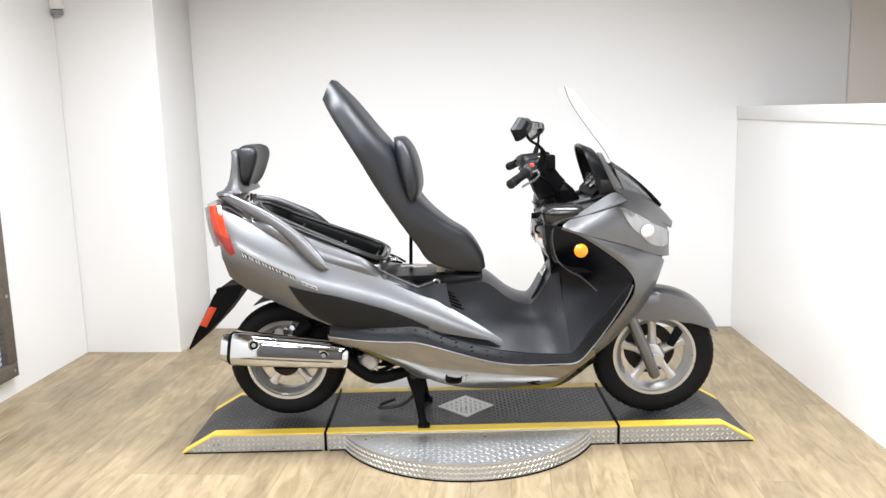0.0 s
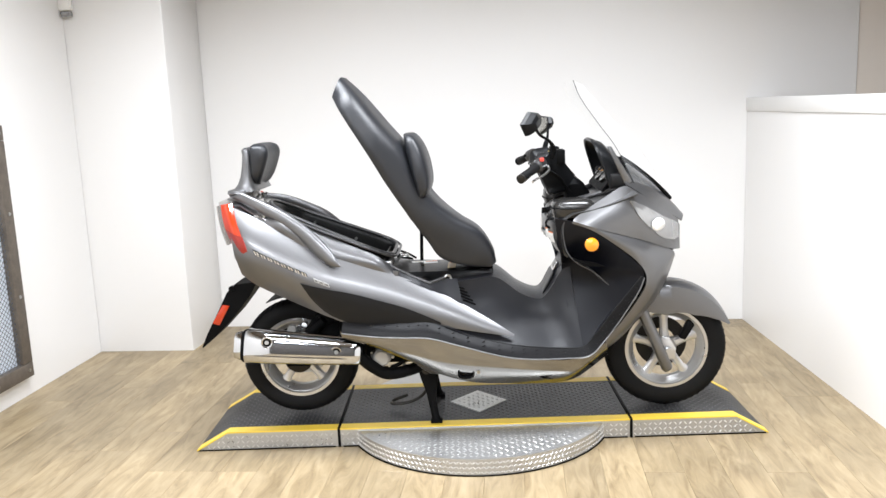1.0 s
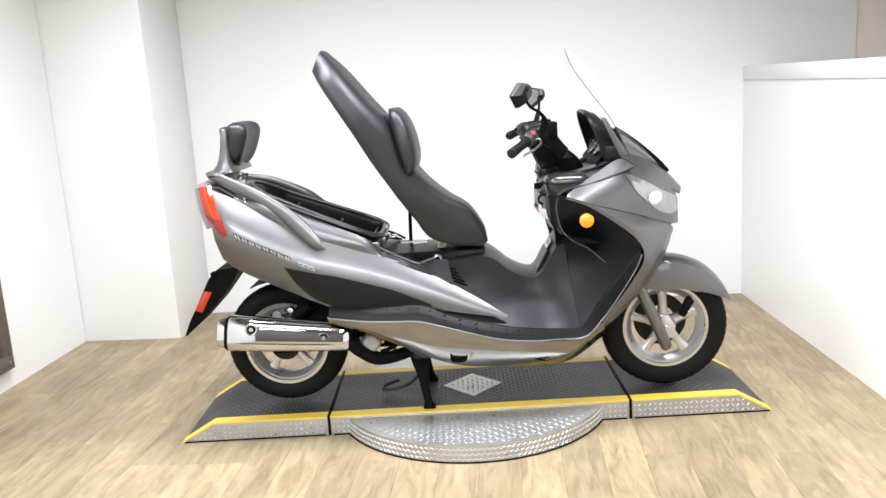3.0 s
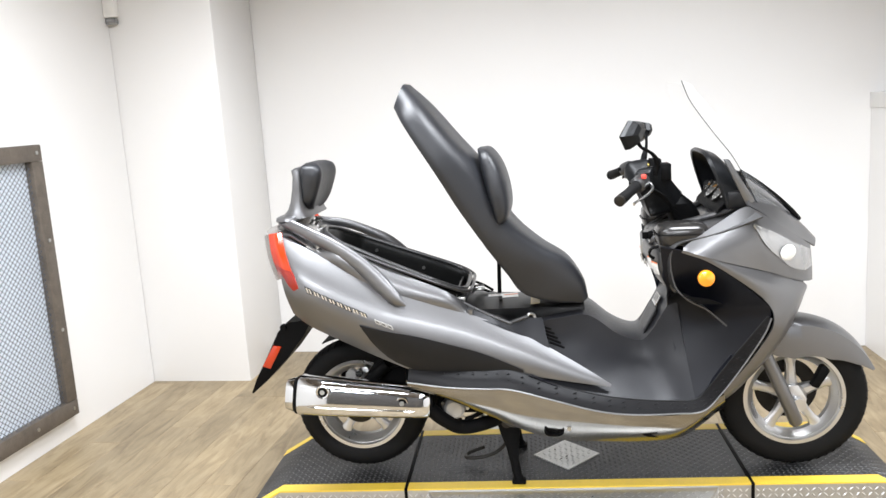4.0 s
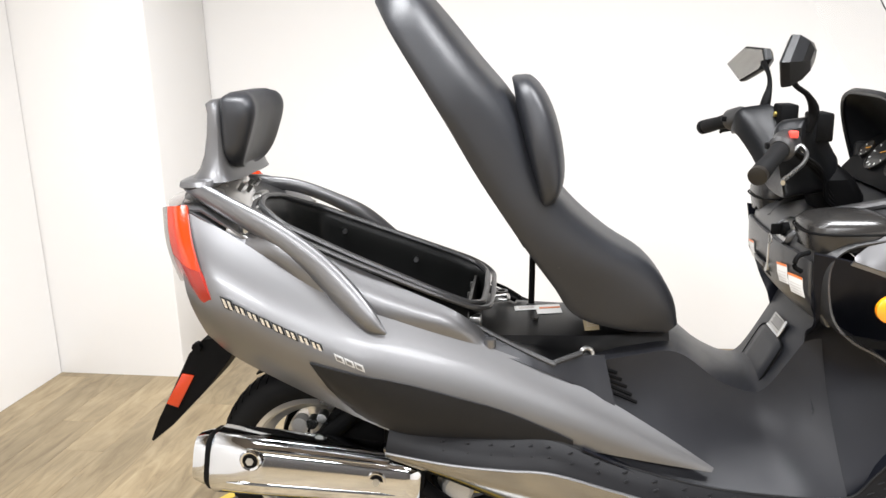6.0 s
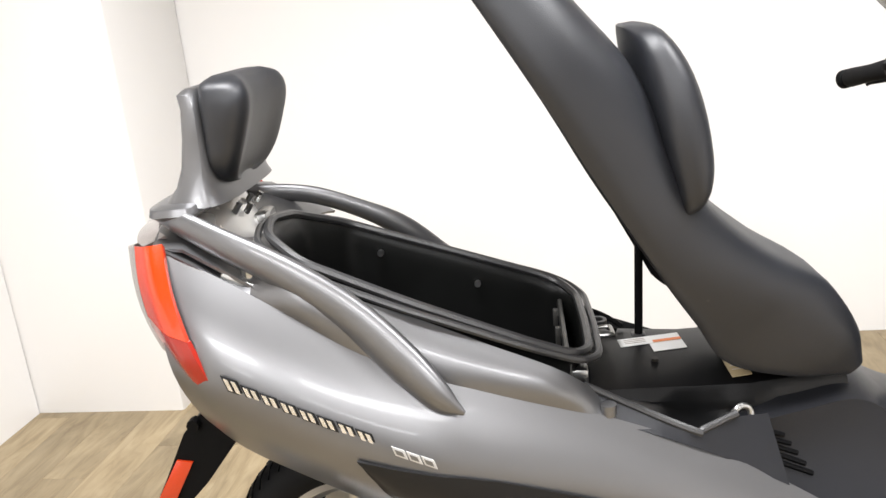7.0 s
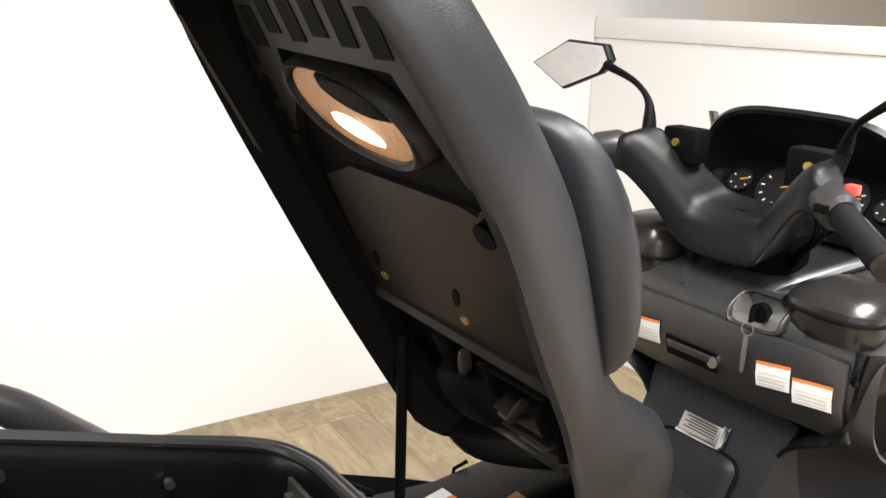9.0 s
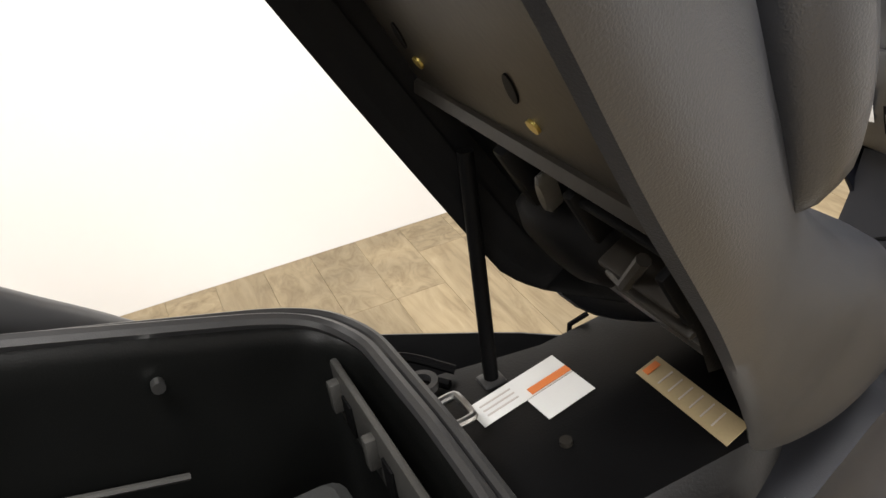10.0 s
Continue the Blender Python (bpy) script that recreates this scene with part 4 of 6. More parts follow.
# steel plate with fasteners
plate = sp("steel_plate", loft(bmesh.new(), [[under(s, y, h) for s, y in ((0.176, 0.176), (0.168, -0.130), (0.372, -0.140), (0.386, -0.09), (0.388, 0.09), (0.36, 0.160))] for h in (-0.062, -0.056)]), METAL_DARK, pan, "bare dark steel mounting plate")
sp("plate_flange", loft(bmesh.new(), [[under(s, 0.178, h), under(s - 0.008, -0.132, h), under(s - 0.008, -0.132, h - 0.006), under(s, 0.178, h - 0.006)] for s, h in ((0.180, -0.052), (0.172, -0.046), (0.166, -0.048))]), METAL_DARK, plate, "folded lower flange")
for s, y in ((0.212, 0.138), (0.206, -0.010)):
    sp("fastener", disc(bmesh.new(), under(s, y, -0.0555), 0.0058, 0.004, SN, 12), BRASS, plate)
for s, y in ((0.240, 0.138), (0.240, -0.012)):
    sp("slot", loft(bmesh.new(), [[under(s + 0.015 * math.cos(a), y + 0.0055 * math.sin(a) - 0.006 * math.cos(a), h) for a in np.linspace(0, 2 * math.pi, 16, endpoint=False).tolist()] for h in (-0.057, -0.0545)]), BLACK, plate)
sp("bolt", disc(bmesh.new(), under(0.374, -0.134, -0.05), 0.013, 0.018, SN, 14), BLACK, plate)
sp("bolt_washer", disc(bmesh.new(), under(0.374, -0.134, -0.056), 0.019, 0.004, SN, 18), METAL_DARK, plate)
# hinge mechanism below the plate
for s, y, l, w, h1, m_ in ((0.135, 0.050, 0.060, 0.014, -0.040, BLACK), (0.13, -0.02, 0.05, 0.010, -0.042, BLACK), (0.095, -0.062, 0.006, 0.075, -0.034, METAL_DARK), (0.073, -0.066, 0.006, 0.070, -0.032, METAL_DARK), (0.108, -0.098, 0.05, 0.008, -0.036, BLACK), (0.05, -0.085, 0.014, 0.09, -0.040, PLASTIC), (0.06, -0.13, 0.07, 0.010, -0.042, PLASTIC), (0.145, -0.06, 0.008, 0.10, -0.046, BLACK), (0.02, -0.01, 0.02, 0.16, -0.044, PLASTIC)):
    sp("hinge_piece", ub(s - l / 2, s + l / 2, y - w / 2, y + w / 2, -0.064, h1, 0.003), m_, pan)
sp("hinge_arm", tube(bmesh.new(), [under(0.125, -0.075, -0.045), under(0.09, -0.05, -0.034), under(0.085, -0.03, -0.038)], 0.005, 8), METAL_DARK, pan)
sp("rubber_tongue", loft(bmesh.new(), [[under(0.130 + 0.026 * math.cos(a) * k, 0.022 + 0.0060 * math.sin(a) * k - 0.010 * math.cos(a), h) for a in np.linspace(0, 2 * math.pi, 20, endpoint=False).tolist()] for k, h in ((1, -0.055), (1, -0.044), (0.8, -0.041))]), TEXTURED_GREY, pan, "grey rubber tongue", 50)
sp("hinge_bump", loft(bmesh.new(), [[under(0.06 + 0.045 * math.cos(a) * k, 0.045 + 0.060 * math.sin(a) * k, h) for a in np.linspace(0, 2 * math.pi, 28, endpoint=False).tolist()] for k, h in ((1, -0.062), (0.92, -0.040), (0.6, -0.030), (0.2, -0.028))]), BLACK, pan, "", 60)
# the saddle stands a little over to the near side
for ob in (seat, pan):
    seat_m = moved(ob, -0.095, 1.09, 0.033, -0.065, 1.45)
# gas strut
strut = sp("support_strut", rod((-0.249, 0.056, 0.735), seat_m @ under(0.112, 0.150, -0.045), 0.0075, 12), BLACK, None, "black support strut under the seat")
sp("strut_foot", block((-0.262, 0.044, 0.73), (-0.236, 0.068, 0.748), 0.004), PLASTIC, strut)

# well under the seat nose
rows = []
for x in np.linspace(-0.375, 0.06, 12).tolist():
    z = 0.745
    e = float(np.interp(x, [-0.33, -0.15, -0.06, 0.06], [0.245, 0.212, 0.155, 0.13]))
    zl = np.interp(x, [-0.4, -0.332, -0.151, 0.06], [0.768, 0.741, 0.685, 0.65])
    fe = float(np.interp(x, [-0.377, -0.304, -0.18, -0.05, 0.06], [0.172, 0.100, 0.078, 0.088, 0.09]))
    rows.append([(x, -e + 0.012, zl), (x, -min(0.175, e - 0.016), zl + 0.004), (x, -min(0.15, e - 0.02), z - 0.03), (x, -min(0.135, e - 0.03), z - 0.012), (x, -0.05, z), (x, fe - 0.03, z), (x, fe, z - 0.003), (x, fe + 0.008, z - 0.025), (x, fe + 0.02, zl - 0.07), (x, e - 0.03, zl - 0.07), (x, e - 0.012, zl - 0.012)])
well_pan = sp("seat_well", grid_sheet(rows, 0.004), WELL, None, "black plastic well under the raised seat")


PALE_INK = mat("pale_print", (0.55, 0.50, 0.47), 0.6)


def decal(name, corners, material, parent, lift=0.0015, label=""):
    bm = bmesh.new()
    vs = [bm.verts.new((x, y, 0.745 + lift)) for x, y in corners]
    bm.faces.new(vs)
    bmesh.ops.recalc_face_normals(bm, faces=bm.faces)
    if bm.faces[0:1] and list(bm.faces)[0].normal.z < 0:
        bmesh.ops.reverse_faces(bm, faces=bm.faces)
    bmesh.ops.solidify(bm, geom=bm.faces[:], thickness=0.0008)
    return sp(name, bm, material, parent, label)


LX, LY = Vector((0.983, 0.184)), Vector((-0.085, 0.996))


def label_at(o, u0, u1, v0, v1, ux=LX, uy=LY):
    """Corners of a tilted rectangle on the tray."""
    return [tuple(Vector(o) + ux * u + uy * v) for u, v in ((u0, v1), (u1, v1), (u1, v0), (u0, v0))]


W0 = (-0.288, -0.001)
decal("warning_label", label_at(W0, 0.0, 0.112, 0.0, 0.032), WHITE_STICKER, well_pan, 0.002, "white warning label with an orange bar")
decal("label_bar", label_at(W0, 0.060, 0.111, 0.001, 0.010), ORANGE_STICKER, well_pan, 0.0035)
decal("warning_label", label_at(W0, 0.052, 0.112, -0.034, -0.001), WHITE_STICKER, well_pan, 0.002, "white warning label")
for k in range(3):
    decal("text_bar", label_at(W0, 0.010, 0.048, 0.008 + 0.007 * k, 0.0095 + 0.007 * k), PALE_INK, well_pan, 0.0035)
TX, TY = Vector((0.97, 0.24)), Vector((0.008, -1.0))
T0 = (-0.130, -0.018)
decal("information_label", label_at(T0, 0.0, 0.034, 0.0, 0.120, TX, TY), TAN_STICKER, well_pan, 0.002, "faded tan label")
decal("label_bar", label_at(T0, 0.006, 0.026, 0.004, 0.012, TX, TY), ORANGE_STICKER, well_pan, 0.0035)
for k in range(6):
    decal("text_bar", label_at(T0, 0.006, 0.028, 0.026 + 0.014 * k, 0.0275 + 0.014 * k, TX, TY), PALE_INK, well_pan, 0.0035)
bm = tube(bmesh.new(), [Vector(p) for p in ((-0.346, 0.014, 0.766), (-0.336, 0.014, 0.778), (-0.329, 0.016, 0.780), (-0.309, 0.019, 0.780), (-0.304, 0.014, 0.780), (-0.303, -0.010, 0.779), (-0.307, -0.016, 0.779), (-0.332, -0.017, 0.778), (-0.346, -0.017, 0.766))], 0.004, 8, 20)
sp("latch_loop", bm, STEEL, well_pan, "bent steel latch loop")
for s in (1, -1):
    sp("latch_bracket", block((-0.395, s * 0.16 - 0.016, 0.755), (-0.358, s * 0.16 + 0.016, 0.79), 0.006), STEEL if s < 0 else PLASTIC, trunk, "latch bracket")
    if s < 0:
        sp("side_brace", tube(bmesh.new(), [(-0.37, -0.215, 0.785), (-0.28, -0.22, 0.738), (-0.205, -0.235, 0.708), (-0.195, -0.23, 0.708), (-0.14, -0.21, 0.722)], 0.006, 8, 20), PLASTIC, well_pan, "black trim bead")
    if s > 0:
        continue
    sp("seat_catch", tube(bmesh.new(), [(-0.15, s * 0.205, 0.705), (-0.135, s * 0.2, 0.727), (-0.118, s * 0.195, 0.722), (-0.114, s * 0.2, 0.70)], 0.005, 8, 12), STEEL, well_pan)
    sp("cap", disc(bmesh.new(), (-0.335, s * 0.236, 0.752), 0.012, 0.018, "z", 12), SILVER, well_pan)
# slotted latch panel on the trunk's front wall
lp = sp("latch_panel", block((-0.392, -0.18, 0.735), (-0.384, 0.105, 0.806), 0.003), TEXTURED_GREY, trunk, "dark grey slotted latch panel")
for k in range(3):
    sp("slot", block((-0.3945, -0.135 + 0.095 * k, 0.745), (-0.3905, -0.113 + 0.095 * k, 0.782), 0.001), BLACK, lp)
for y in (-0.095, 0.0, 0.088):
    sp("latch_clip", block((-0.402, y - 0.006, 0.758), (-0.390, y + 0.006, 0.792), 0.002), TEXTURED_GREY, lp)
for y, z, l in ((0.118, 0.772, 0.075), (0.10, 0.758, 0.06)):
    sp("cable", tube(bmesh.new(), [(-0.35, y, z + 0.01), (-0.31, y - 0.012, z - 0.004), (-0.35 + l, y - 0.035, 0.752)], 0.005, 8, 14), BLACK, well_pan)
sp("cable_hook", tube(bmesh.new(), [(-0.135, 0.090, 0.722), (-0.133, 0.090, 0.742), (-0.112, 0.086, 0.750)], 0.003, 6), BLACK, well_pan)
sp("tray_screw", disc(bmesh.new(), (-0.238, -0.058, 0.747), 0.006, 0.005, "z", 12), METAL_DARK, well_pan)
sp("round_cap", revolve([(0.010, 0.0), (0.016, 0.0), (0.016, 0.008), (0.010, 0.008)], 20, "z", (-0.322, 0.055, 0.772)), PLASTIC, well_pan)

# step-through tunnel and side covers
TUN = [(-0.14, 0.693, 0.205, -0.14, 0.53, 0.282), (-0.03, 0.703, 0.175, -0.03, 0.485, 0.285), (0.07, 0.703, 0.15, 0.06, 0.462, 0.285), (0.165, 0.632, 0.135, 0.15, 0.448, 0.285), (0.236, 0.602, 0.128, 0.23, 0.438, 0.283), (0.275, 0.617, 0.128, 0.30, 0.432, 0.28), (0.335, 0.712, 0.135, 0.36, 0.43, 0.276), (0.37, 0.775, 0.145, 0.41, 0.43, 0.272)]
rows = []
for xt, zt, yt, xb, zb, yb in spline(TUN, 40):
    r = []
    for v in np.linspace(0, 1, 9).tolist():
        vv = v ** 1.0
        sag = -0.035 * math.sin(math.pi * v)
        r.append((xb + (xt - xb) * vv, -(yb + (yt - yb) * vv + sag), zb + (zt - zb) * vv))
    for y in np.linspace(-yt, yt, 9).tolist()[1:-1]:
        r.append((xt, y, zt + 0.014 * (1 - (y / yt) ** 2)))
    r += [(x, -y, z) for x, y, z in r[8::-1]]
    rows.append(r)
rows = [[(x, y, min(z, 0.56) if y > 0.095 and x < 0.0 else z) for x, y, z in r] for r in rows]
tunnel = sp("step_through_tunnel", grid_sheet(rows, 0.004), TEXTURED, None, "dark grey plastic step-through tunnel", 50)


def tun_y(z, x):
    """Half width of the tunnel flank at a height."""
    s = spline(TUN, 60)
    best = min(((abs(xt + (xb - xt) * (1 - v) - x) + abs(zb + (zt - zb) * v - z), yb + (yt - yb) * v - 0.035 * math.sin(math.pi * v)) for xt, zt, yt, xb, zb, yb in s for v in np.linspace(0, 1, 25).tolist()))
    return best[1]


for k in range(5):
    x, z = -0.112 + 0.011 * k, 0.688 - 0.0165 * k
    bm = bmesh.new()
    a = Vector((x, -(tun_y(z, x) + 0.001), z))
    b = Vector((x + 0.05, -(tun_y(z - 0.022, x + 0.05) + 0.001), z - 0.022))
    sp("vent_slot", tube(bm, [a, b], 0.0042, 6), BLACK, tunnel)
flank("side_cover", [(-0.372, 0.784, 0.214, -0.372, 0.750, 0.248, 0.0), (-0.28, 0.738, 0.221, -0.28, 0.716, 0.246, 0.0), (-0.205, 0.707, 0.235, -0.205, 0.684, 0.244, 0.0), (-0.15, 0.715, 0.212, -0.14, 0.650, 0.239, 0.0), (-0.09, 0.712, 0.196, -0.07, 0.615, 0.244, 0.0)], TEXTURED, None, "dark grey plastic side cover", 24, 5, 0.003, (1,))


def slope(u, y, lift=0.0):
    """A place on the tunnel's front slope; u rises along it."""
    return Vector((0.277 + 0.5334 * u, y, 0.627 + u)) + Vector((-0.84, 0, 0.53)) * (lift - 0.005)


def slope_slab(u0, u1, y0, y1, lift, thick, name, material, parent, label="", bevel=0.002):
    bm = bmesh.new()
    lo = [bm.verts.new(slope(u, y, lift)) for u, y in ((u0, y0), (u0, y1), (u1, y1), (u1, y0))]
    hi = [bm.verts.new(slope(u, y, lift + thick)) for u, y in ((u0, y0), (u0, y1), (u1, y1), (u1, y0))]
    bm.faces.new(lo[::-1])
    bm.faces.new(hi)
    for i in range(4):
        bm.faces.new((lo[i], lo[(i + 1) % 4], hi[(i + 1) % 4], hi[i]))
    bmesh.ops.recalc_face_normals(bm, faces=bm.faces)
    if bevel:
        bmesh.ops.bevel(bm, geom=bm.edges[:], offset=bevel, segments=2, affect="EDGES", profile=0.5)
    return sp(name, bm, material, parent, label)


def lid_ring(k, lift):
    """A rounded square on the tunnel's front slope."""
    r = rring(0.022, -0.010, 0.0, 0.050 * k, 0.080 * k, 6.0, 44)
    return [slope(u, y, lift) for u, y, _ in r]


tunnel_lid = sp("tunnel_lid", loft(bmesh.new(), [lid_ring(1.0, 0.001), lid_ring(1.0, 0.0075), lid_ring(0.975, 0.0095), lid_ring(0.6, 0.0105), lid_ring(0.05, 0.0105)]), TEXTURED, tunnel, "hinged filler lid", 60)
groove = lid_ring(1.03, 0.0075)
sp("lid_groove", tube(bmesh.new(), groove + groove[:1], 0.0028, 6), BLACK, tunnel_lid)
idp = slope_slab(0.078, 0.106, -0.046, 0.040, 0.006, 0.003, "identity_plate", STEEL, tunnel, "scratched bare metal plate", 0.0005)
slope_slab(0.074, 0.110, -0.052, -0.040, 0.007, 0.004, "plate_clip", CHROME, idp, "", 0.001)
slope_slab(0.072, 0.078, -0.050, 0.043, 0.007, 0.003, "plate_clip", CHROME, idp, "", 0.001)
for k in range(5):
    slope_slab(0.084 + 0.0042 * k, 0.0858 + 0.0042 * k, -0.032, 0.032 - 0.008 * (k % 2), 0.0088, 0.0006, "text_bar", GREY_PANEL, idp, "", 0.0)

# footboard edges
RIMS = [(-0.553, 0.572, 0.29, -0.56, 0.527, 0.314, 0.004), (-0.42, 0.563, 0.295, -0.42, 0.513, 0.332, 0.007), (-0.30, 0.56, 0.295, -0.30, 0.508, 0.340, 0.008), (-0.205, 0.558, 0.295, -0.205, 0.503, 0.340, 0.008), (-0.07, 0.507, 0.295, -0.07, 0.464, 0.337, 0.006),
        (0.08, 0.463, 0.292, 0.08, 0.419, 0.330, 0.004), (0.2, 0.443, 0.29, 0.2, 0.400, 0.320, 0.002), (0.33, 0.432, 0.285, 0.34, 0.395, 0.305, 0.0), (0.41, 0.435, 0.282, 0.43, 0.40, 0.298, 0.0), (0.455, 0.48, 0.28, 0.49, 0.455, 0.29, 0.0), (0.52, 0.565, 0.28, 0.555, 0.54, 0.286, 0.0), (0.60, 0.665, 0.283, 0.625, 0.65, 0.288, 0.0), (0.64, 0.715, 0.285, 0.65, 0.71, 0.288, 0.0)]
rims = flank("footboard_edge", RIMS, mat("satin_grey_trim", (0.006, 0.006, 0.0068), 0.42, 0, 0.3, 20, 300, 0.0006, 0, 0.14), None, "dark ribbed footboard edge", 60, 4, 0.006)
rs = spline(RIMS, 60)
for s, r in zip((1, -1), rims):
    sp("bright_line", tube(bmesh.new(), [(xb, -s * (yb + 0.001), zb) for xt, zt, yt, xb, zb, yb, bl in rs], 0.0028, 6), SILVER, r, "thin bright edging")
    sp("inner_line", tube(bmesh.new(), [(xt, -s * (yt - 0.001), zt) for xt, zt, yt, xb, zb, yb, bl in rs], 0.0028, 6), GREY_PANEL, r)
    ribs = bmesh.new()
    for k in range(4, 57):
        xt, zt, yt, xb, zb, yb, bl = rs[k]
        for v0 in (0.3, 0.62):
            a = Vector((xt + (xb - xt) * v0, -s * (yt + (yb - yt) * v0 + 0.001), zt + (zb - zt) * v0))
            b = a + Vector((0.013, 0, -0.006 * (1 if k % 2 else -1)))
            tube(ribs, [a, b], 0.0013 if k > 22 else 0.0024, 5)
    tagged(sp("tread_texture", ribs, rims[0].data.materials[0], r), kind="stuff")
flank("footboard", [(-0.14, 0.54, 0.26, -0.14, 0.54, 0.30, 0), (0.0, 0.48, 0.25, 0.0, 0.478, 0.30, 0), (0.15, 0.44, 0.24, 0.15, 0.436, 0.296, 0), (0.3, 0.425, 0.235, 0.3, 0.42, 0.29, 0), (0.42, 0.43, 0.23, 0.42, 0.43, 0.284, 0), (0.47, 0.50, 0.2, 0.47, 0.495, 0.28, 0), (0.53, 0.58, 0.16, 0.535, 0.575, 0.28, 0)], FOOTWELL, None, "black footboard", 30, 5, 0.004)

LOW = [(-0.565, 0.533, 0.309, -0.56, 0.505, 0.296, 0.0), (-0.42, 0.511, 0.327, -0.43, 0.460, 0.300, 0.010), (-0.29, 0.505, 0.335, -0.27, 0.386, 0.288, 0.016), (-0.2, 0.499, 0.335, -0.15, 0.326, 0.278, 0.020), (-0.06, 0.461, 0.332, -0.03, 0.292, 0.268, 0.020), (0.1, 0.413, 0.325, 0.1, 0.280, 0.256, 0.018), (0.25, 0.393, 0.312, 0.25, 0.272, 0.240, 0.018), (0.38, 0.392, 0.296, 0.38, 0.284, 0.225, 0.018), (0.5, 0.452, 0.288, 0.52, 0.365, 0.18, 0.02)]
lows = flank("lower_fairing", LOW, SILVER_LOW, None, "silver lower fairing, scuffed", 40, 10)
low_y = on_surface(LOW)
for s, l in zip((1, -1), lows):
    c = Vector((-0.065, -s * (low_y(-0.065, 0.345) + 0.002), 0.345))
    bm = bmesh.new()
    loft(bm, [[c + Vector((0.034 * k * math.copysign(abs(math.cos(a)) ** 0.7, math.cos(a)), s * o, 0.023 * k * math.copysign(abs(math.sin(a)) ** 0.7, math.sin(a)))) for a in np.linspace(0, 2 * math.pi, 24, endpoint=False).tolist()] for k, o in ((1.0, 0.012), (1.0, -0.004), (0.86, -0.004), (0.8, 0.02))])
    sp("access_hole", bm, BLACK, l, "dark oval access hole", 50)
    sp("screw", disc(bmesh.new(), (-0.015, -s * (low_y(-0.015, 0.35) + 0.002), 0.35), 0.007, 0.008, "y", 10), STEEL, l)
    sp("foot_notch", slab([(0.19, 0.33), (0.25, 0.305), (0.285, 0.302), (0.24, 0.318)], -s * (low_y(0.24, 0.312) + 0.002), -s * (low_y(0.24, 0.312) - 0.004)), BLACK, l)
bm = bmesh.new()
loft(bm, [[(x, -w, zt), (x, w, zt), (x, w, zb + 0.02), (x, w - 0.05, zb), (x, -w + 0.05, zb), (x, -w, zb + 0.02)] for x, w, zt, zb in ((-0.27, 0.20, 0.48, 0.33), (-0.22, 0.215, 0.48, 0.30), (-0.05, 0.212, 0.45, 0.281), (0.12, 0.205, 0.40, 0.278), (0.28, 0.19, 0.38, 0.277), (0.42, 0.17, 0.38, 0.288), (0.50, 0.13, 0.40, 0.335), (0.55, 0.10, 0.46, 0.40))])
sp("belly_cover", bm, PLASTIC, None, "black belly cover")

# front fairing
LEG = [(0.305, 0.955, 0.262, 0.317, 0.845, 0.25, 0), (0.39, 0.935, 0.276, 0.334, 0.79, 0.22, 0.015), (0.5, 0.872, 0.284, 0.34, 0.745, 0.15, 0.02), (0.6, 0.79, 0.284, 0.346, 0.69, 0.13, 0.02), (0.648, 0.735, 0.28, 0.354, 0.62, 0.155, 0.0), (0.63, 0.66, 0.275, 0.364, 0.53, 0.195, 0.0), (0.56, 0.55, 0.27, 0.374, 0.46, 0.235, 0.0), (0.47, 0.44, 0.266, 0.38, 0.425, 0.262, 0)]
for s in (1, -1):
    sp("leg_shield", shell(LEG, 44, 16, 0.006, s, 1.0, 2.0), FOOTWELL, None, "black inner leg shield", 60)
BAND = [(0.375, 0.943, 0.279, 0.37, 0.936, 0.277, 0), (0.46, 0.916, 0.287, 0.45, 0.905, 0.286, 0), (0.58, 0.877, 0.272, 0.54, 0.845, 0.289, 0.01), (0.70, 0.837, 0.228, 0.62, 0.78, 0.289, 0.02), (0.795, 0.79, 0.155, 0.655, 0.73, 0.287, 0.03), (0.80, 0.74, 0.12, 0.657, 0.68, 0.283, 0.04), (0.775, 0.66, 0.11, 0.632, 0.63, 0.278, 0.045),
        (0.735, 0.585, 0.11, 0.585, 0.56, 0.274, 0.045), (0.665, 0.505, 0.12, 0.525, 0.485, 0.272, 0.04), (0.58, 0.42, 0.13, 0.47, 0.425, 0.275, 0.03), (0.50, 0.37, 0.15, 0.41, 0.398, 0.285, 0.02)]
flank("fairing_band", BAND, SILVER, None, "silver front fairing band", 52, 12)
UPPER = [(0.378, 0.952, 0.272, 0.376, 0.944, 0.281, 0), (0.41, 0.975, 0.265, 0.45, 0.919, 0.291, 0.004), (0.50, 1.03, 0.25, 0.55, 0.888, 0.281, 0.012), (0.575, 1.07, 0.236, 0.62, 0.866, 0.262, 0.02), (0.62, 1.055, 0.228, 0.68, 0.845, 0.241, 0.022), (0.70, 1.0, 0.20, 0.75, 0.815, 0.20, 0.022), (0.77, 0.952, 0.155, 0.80, 0.798, 0.150, 0.015), (0.825, 0.915, 0.10, 0.835, 0.79, 0.095, 0.006)]
upper_y = on_surface(UPPER)
uppers = flank("upper_fairing", UPPER, SILVER, None, "silver upper fairing", 40, 12)
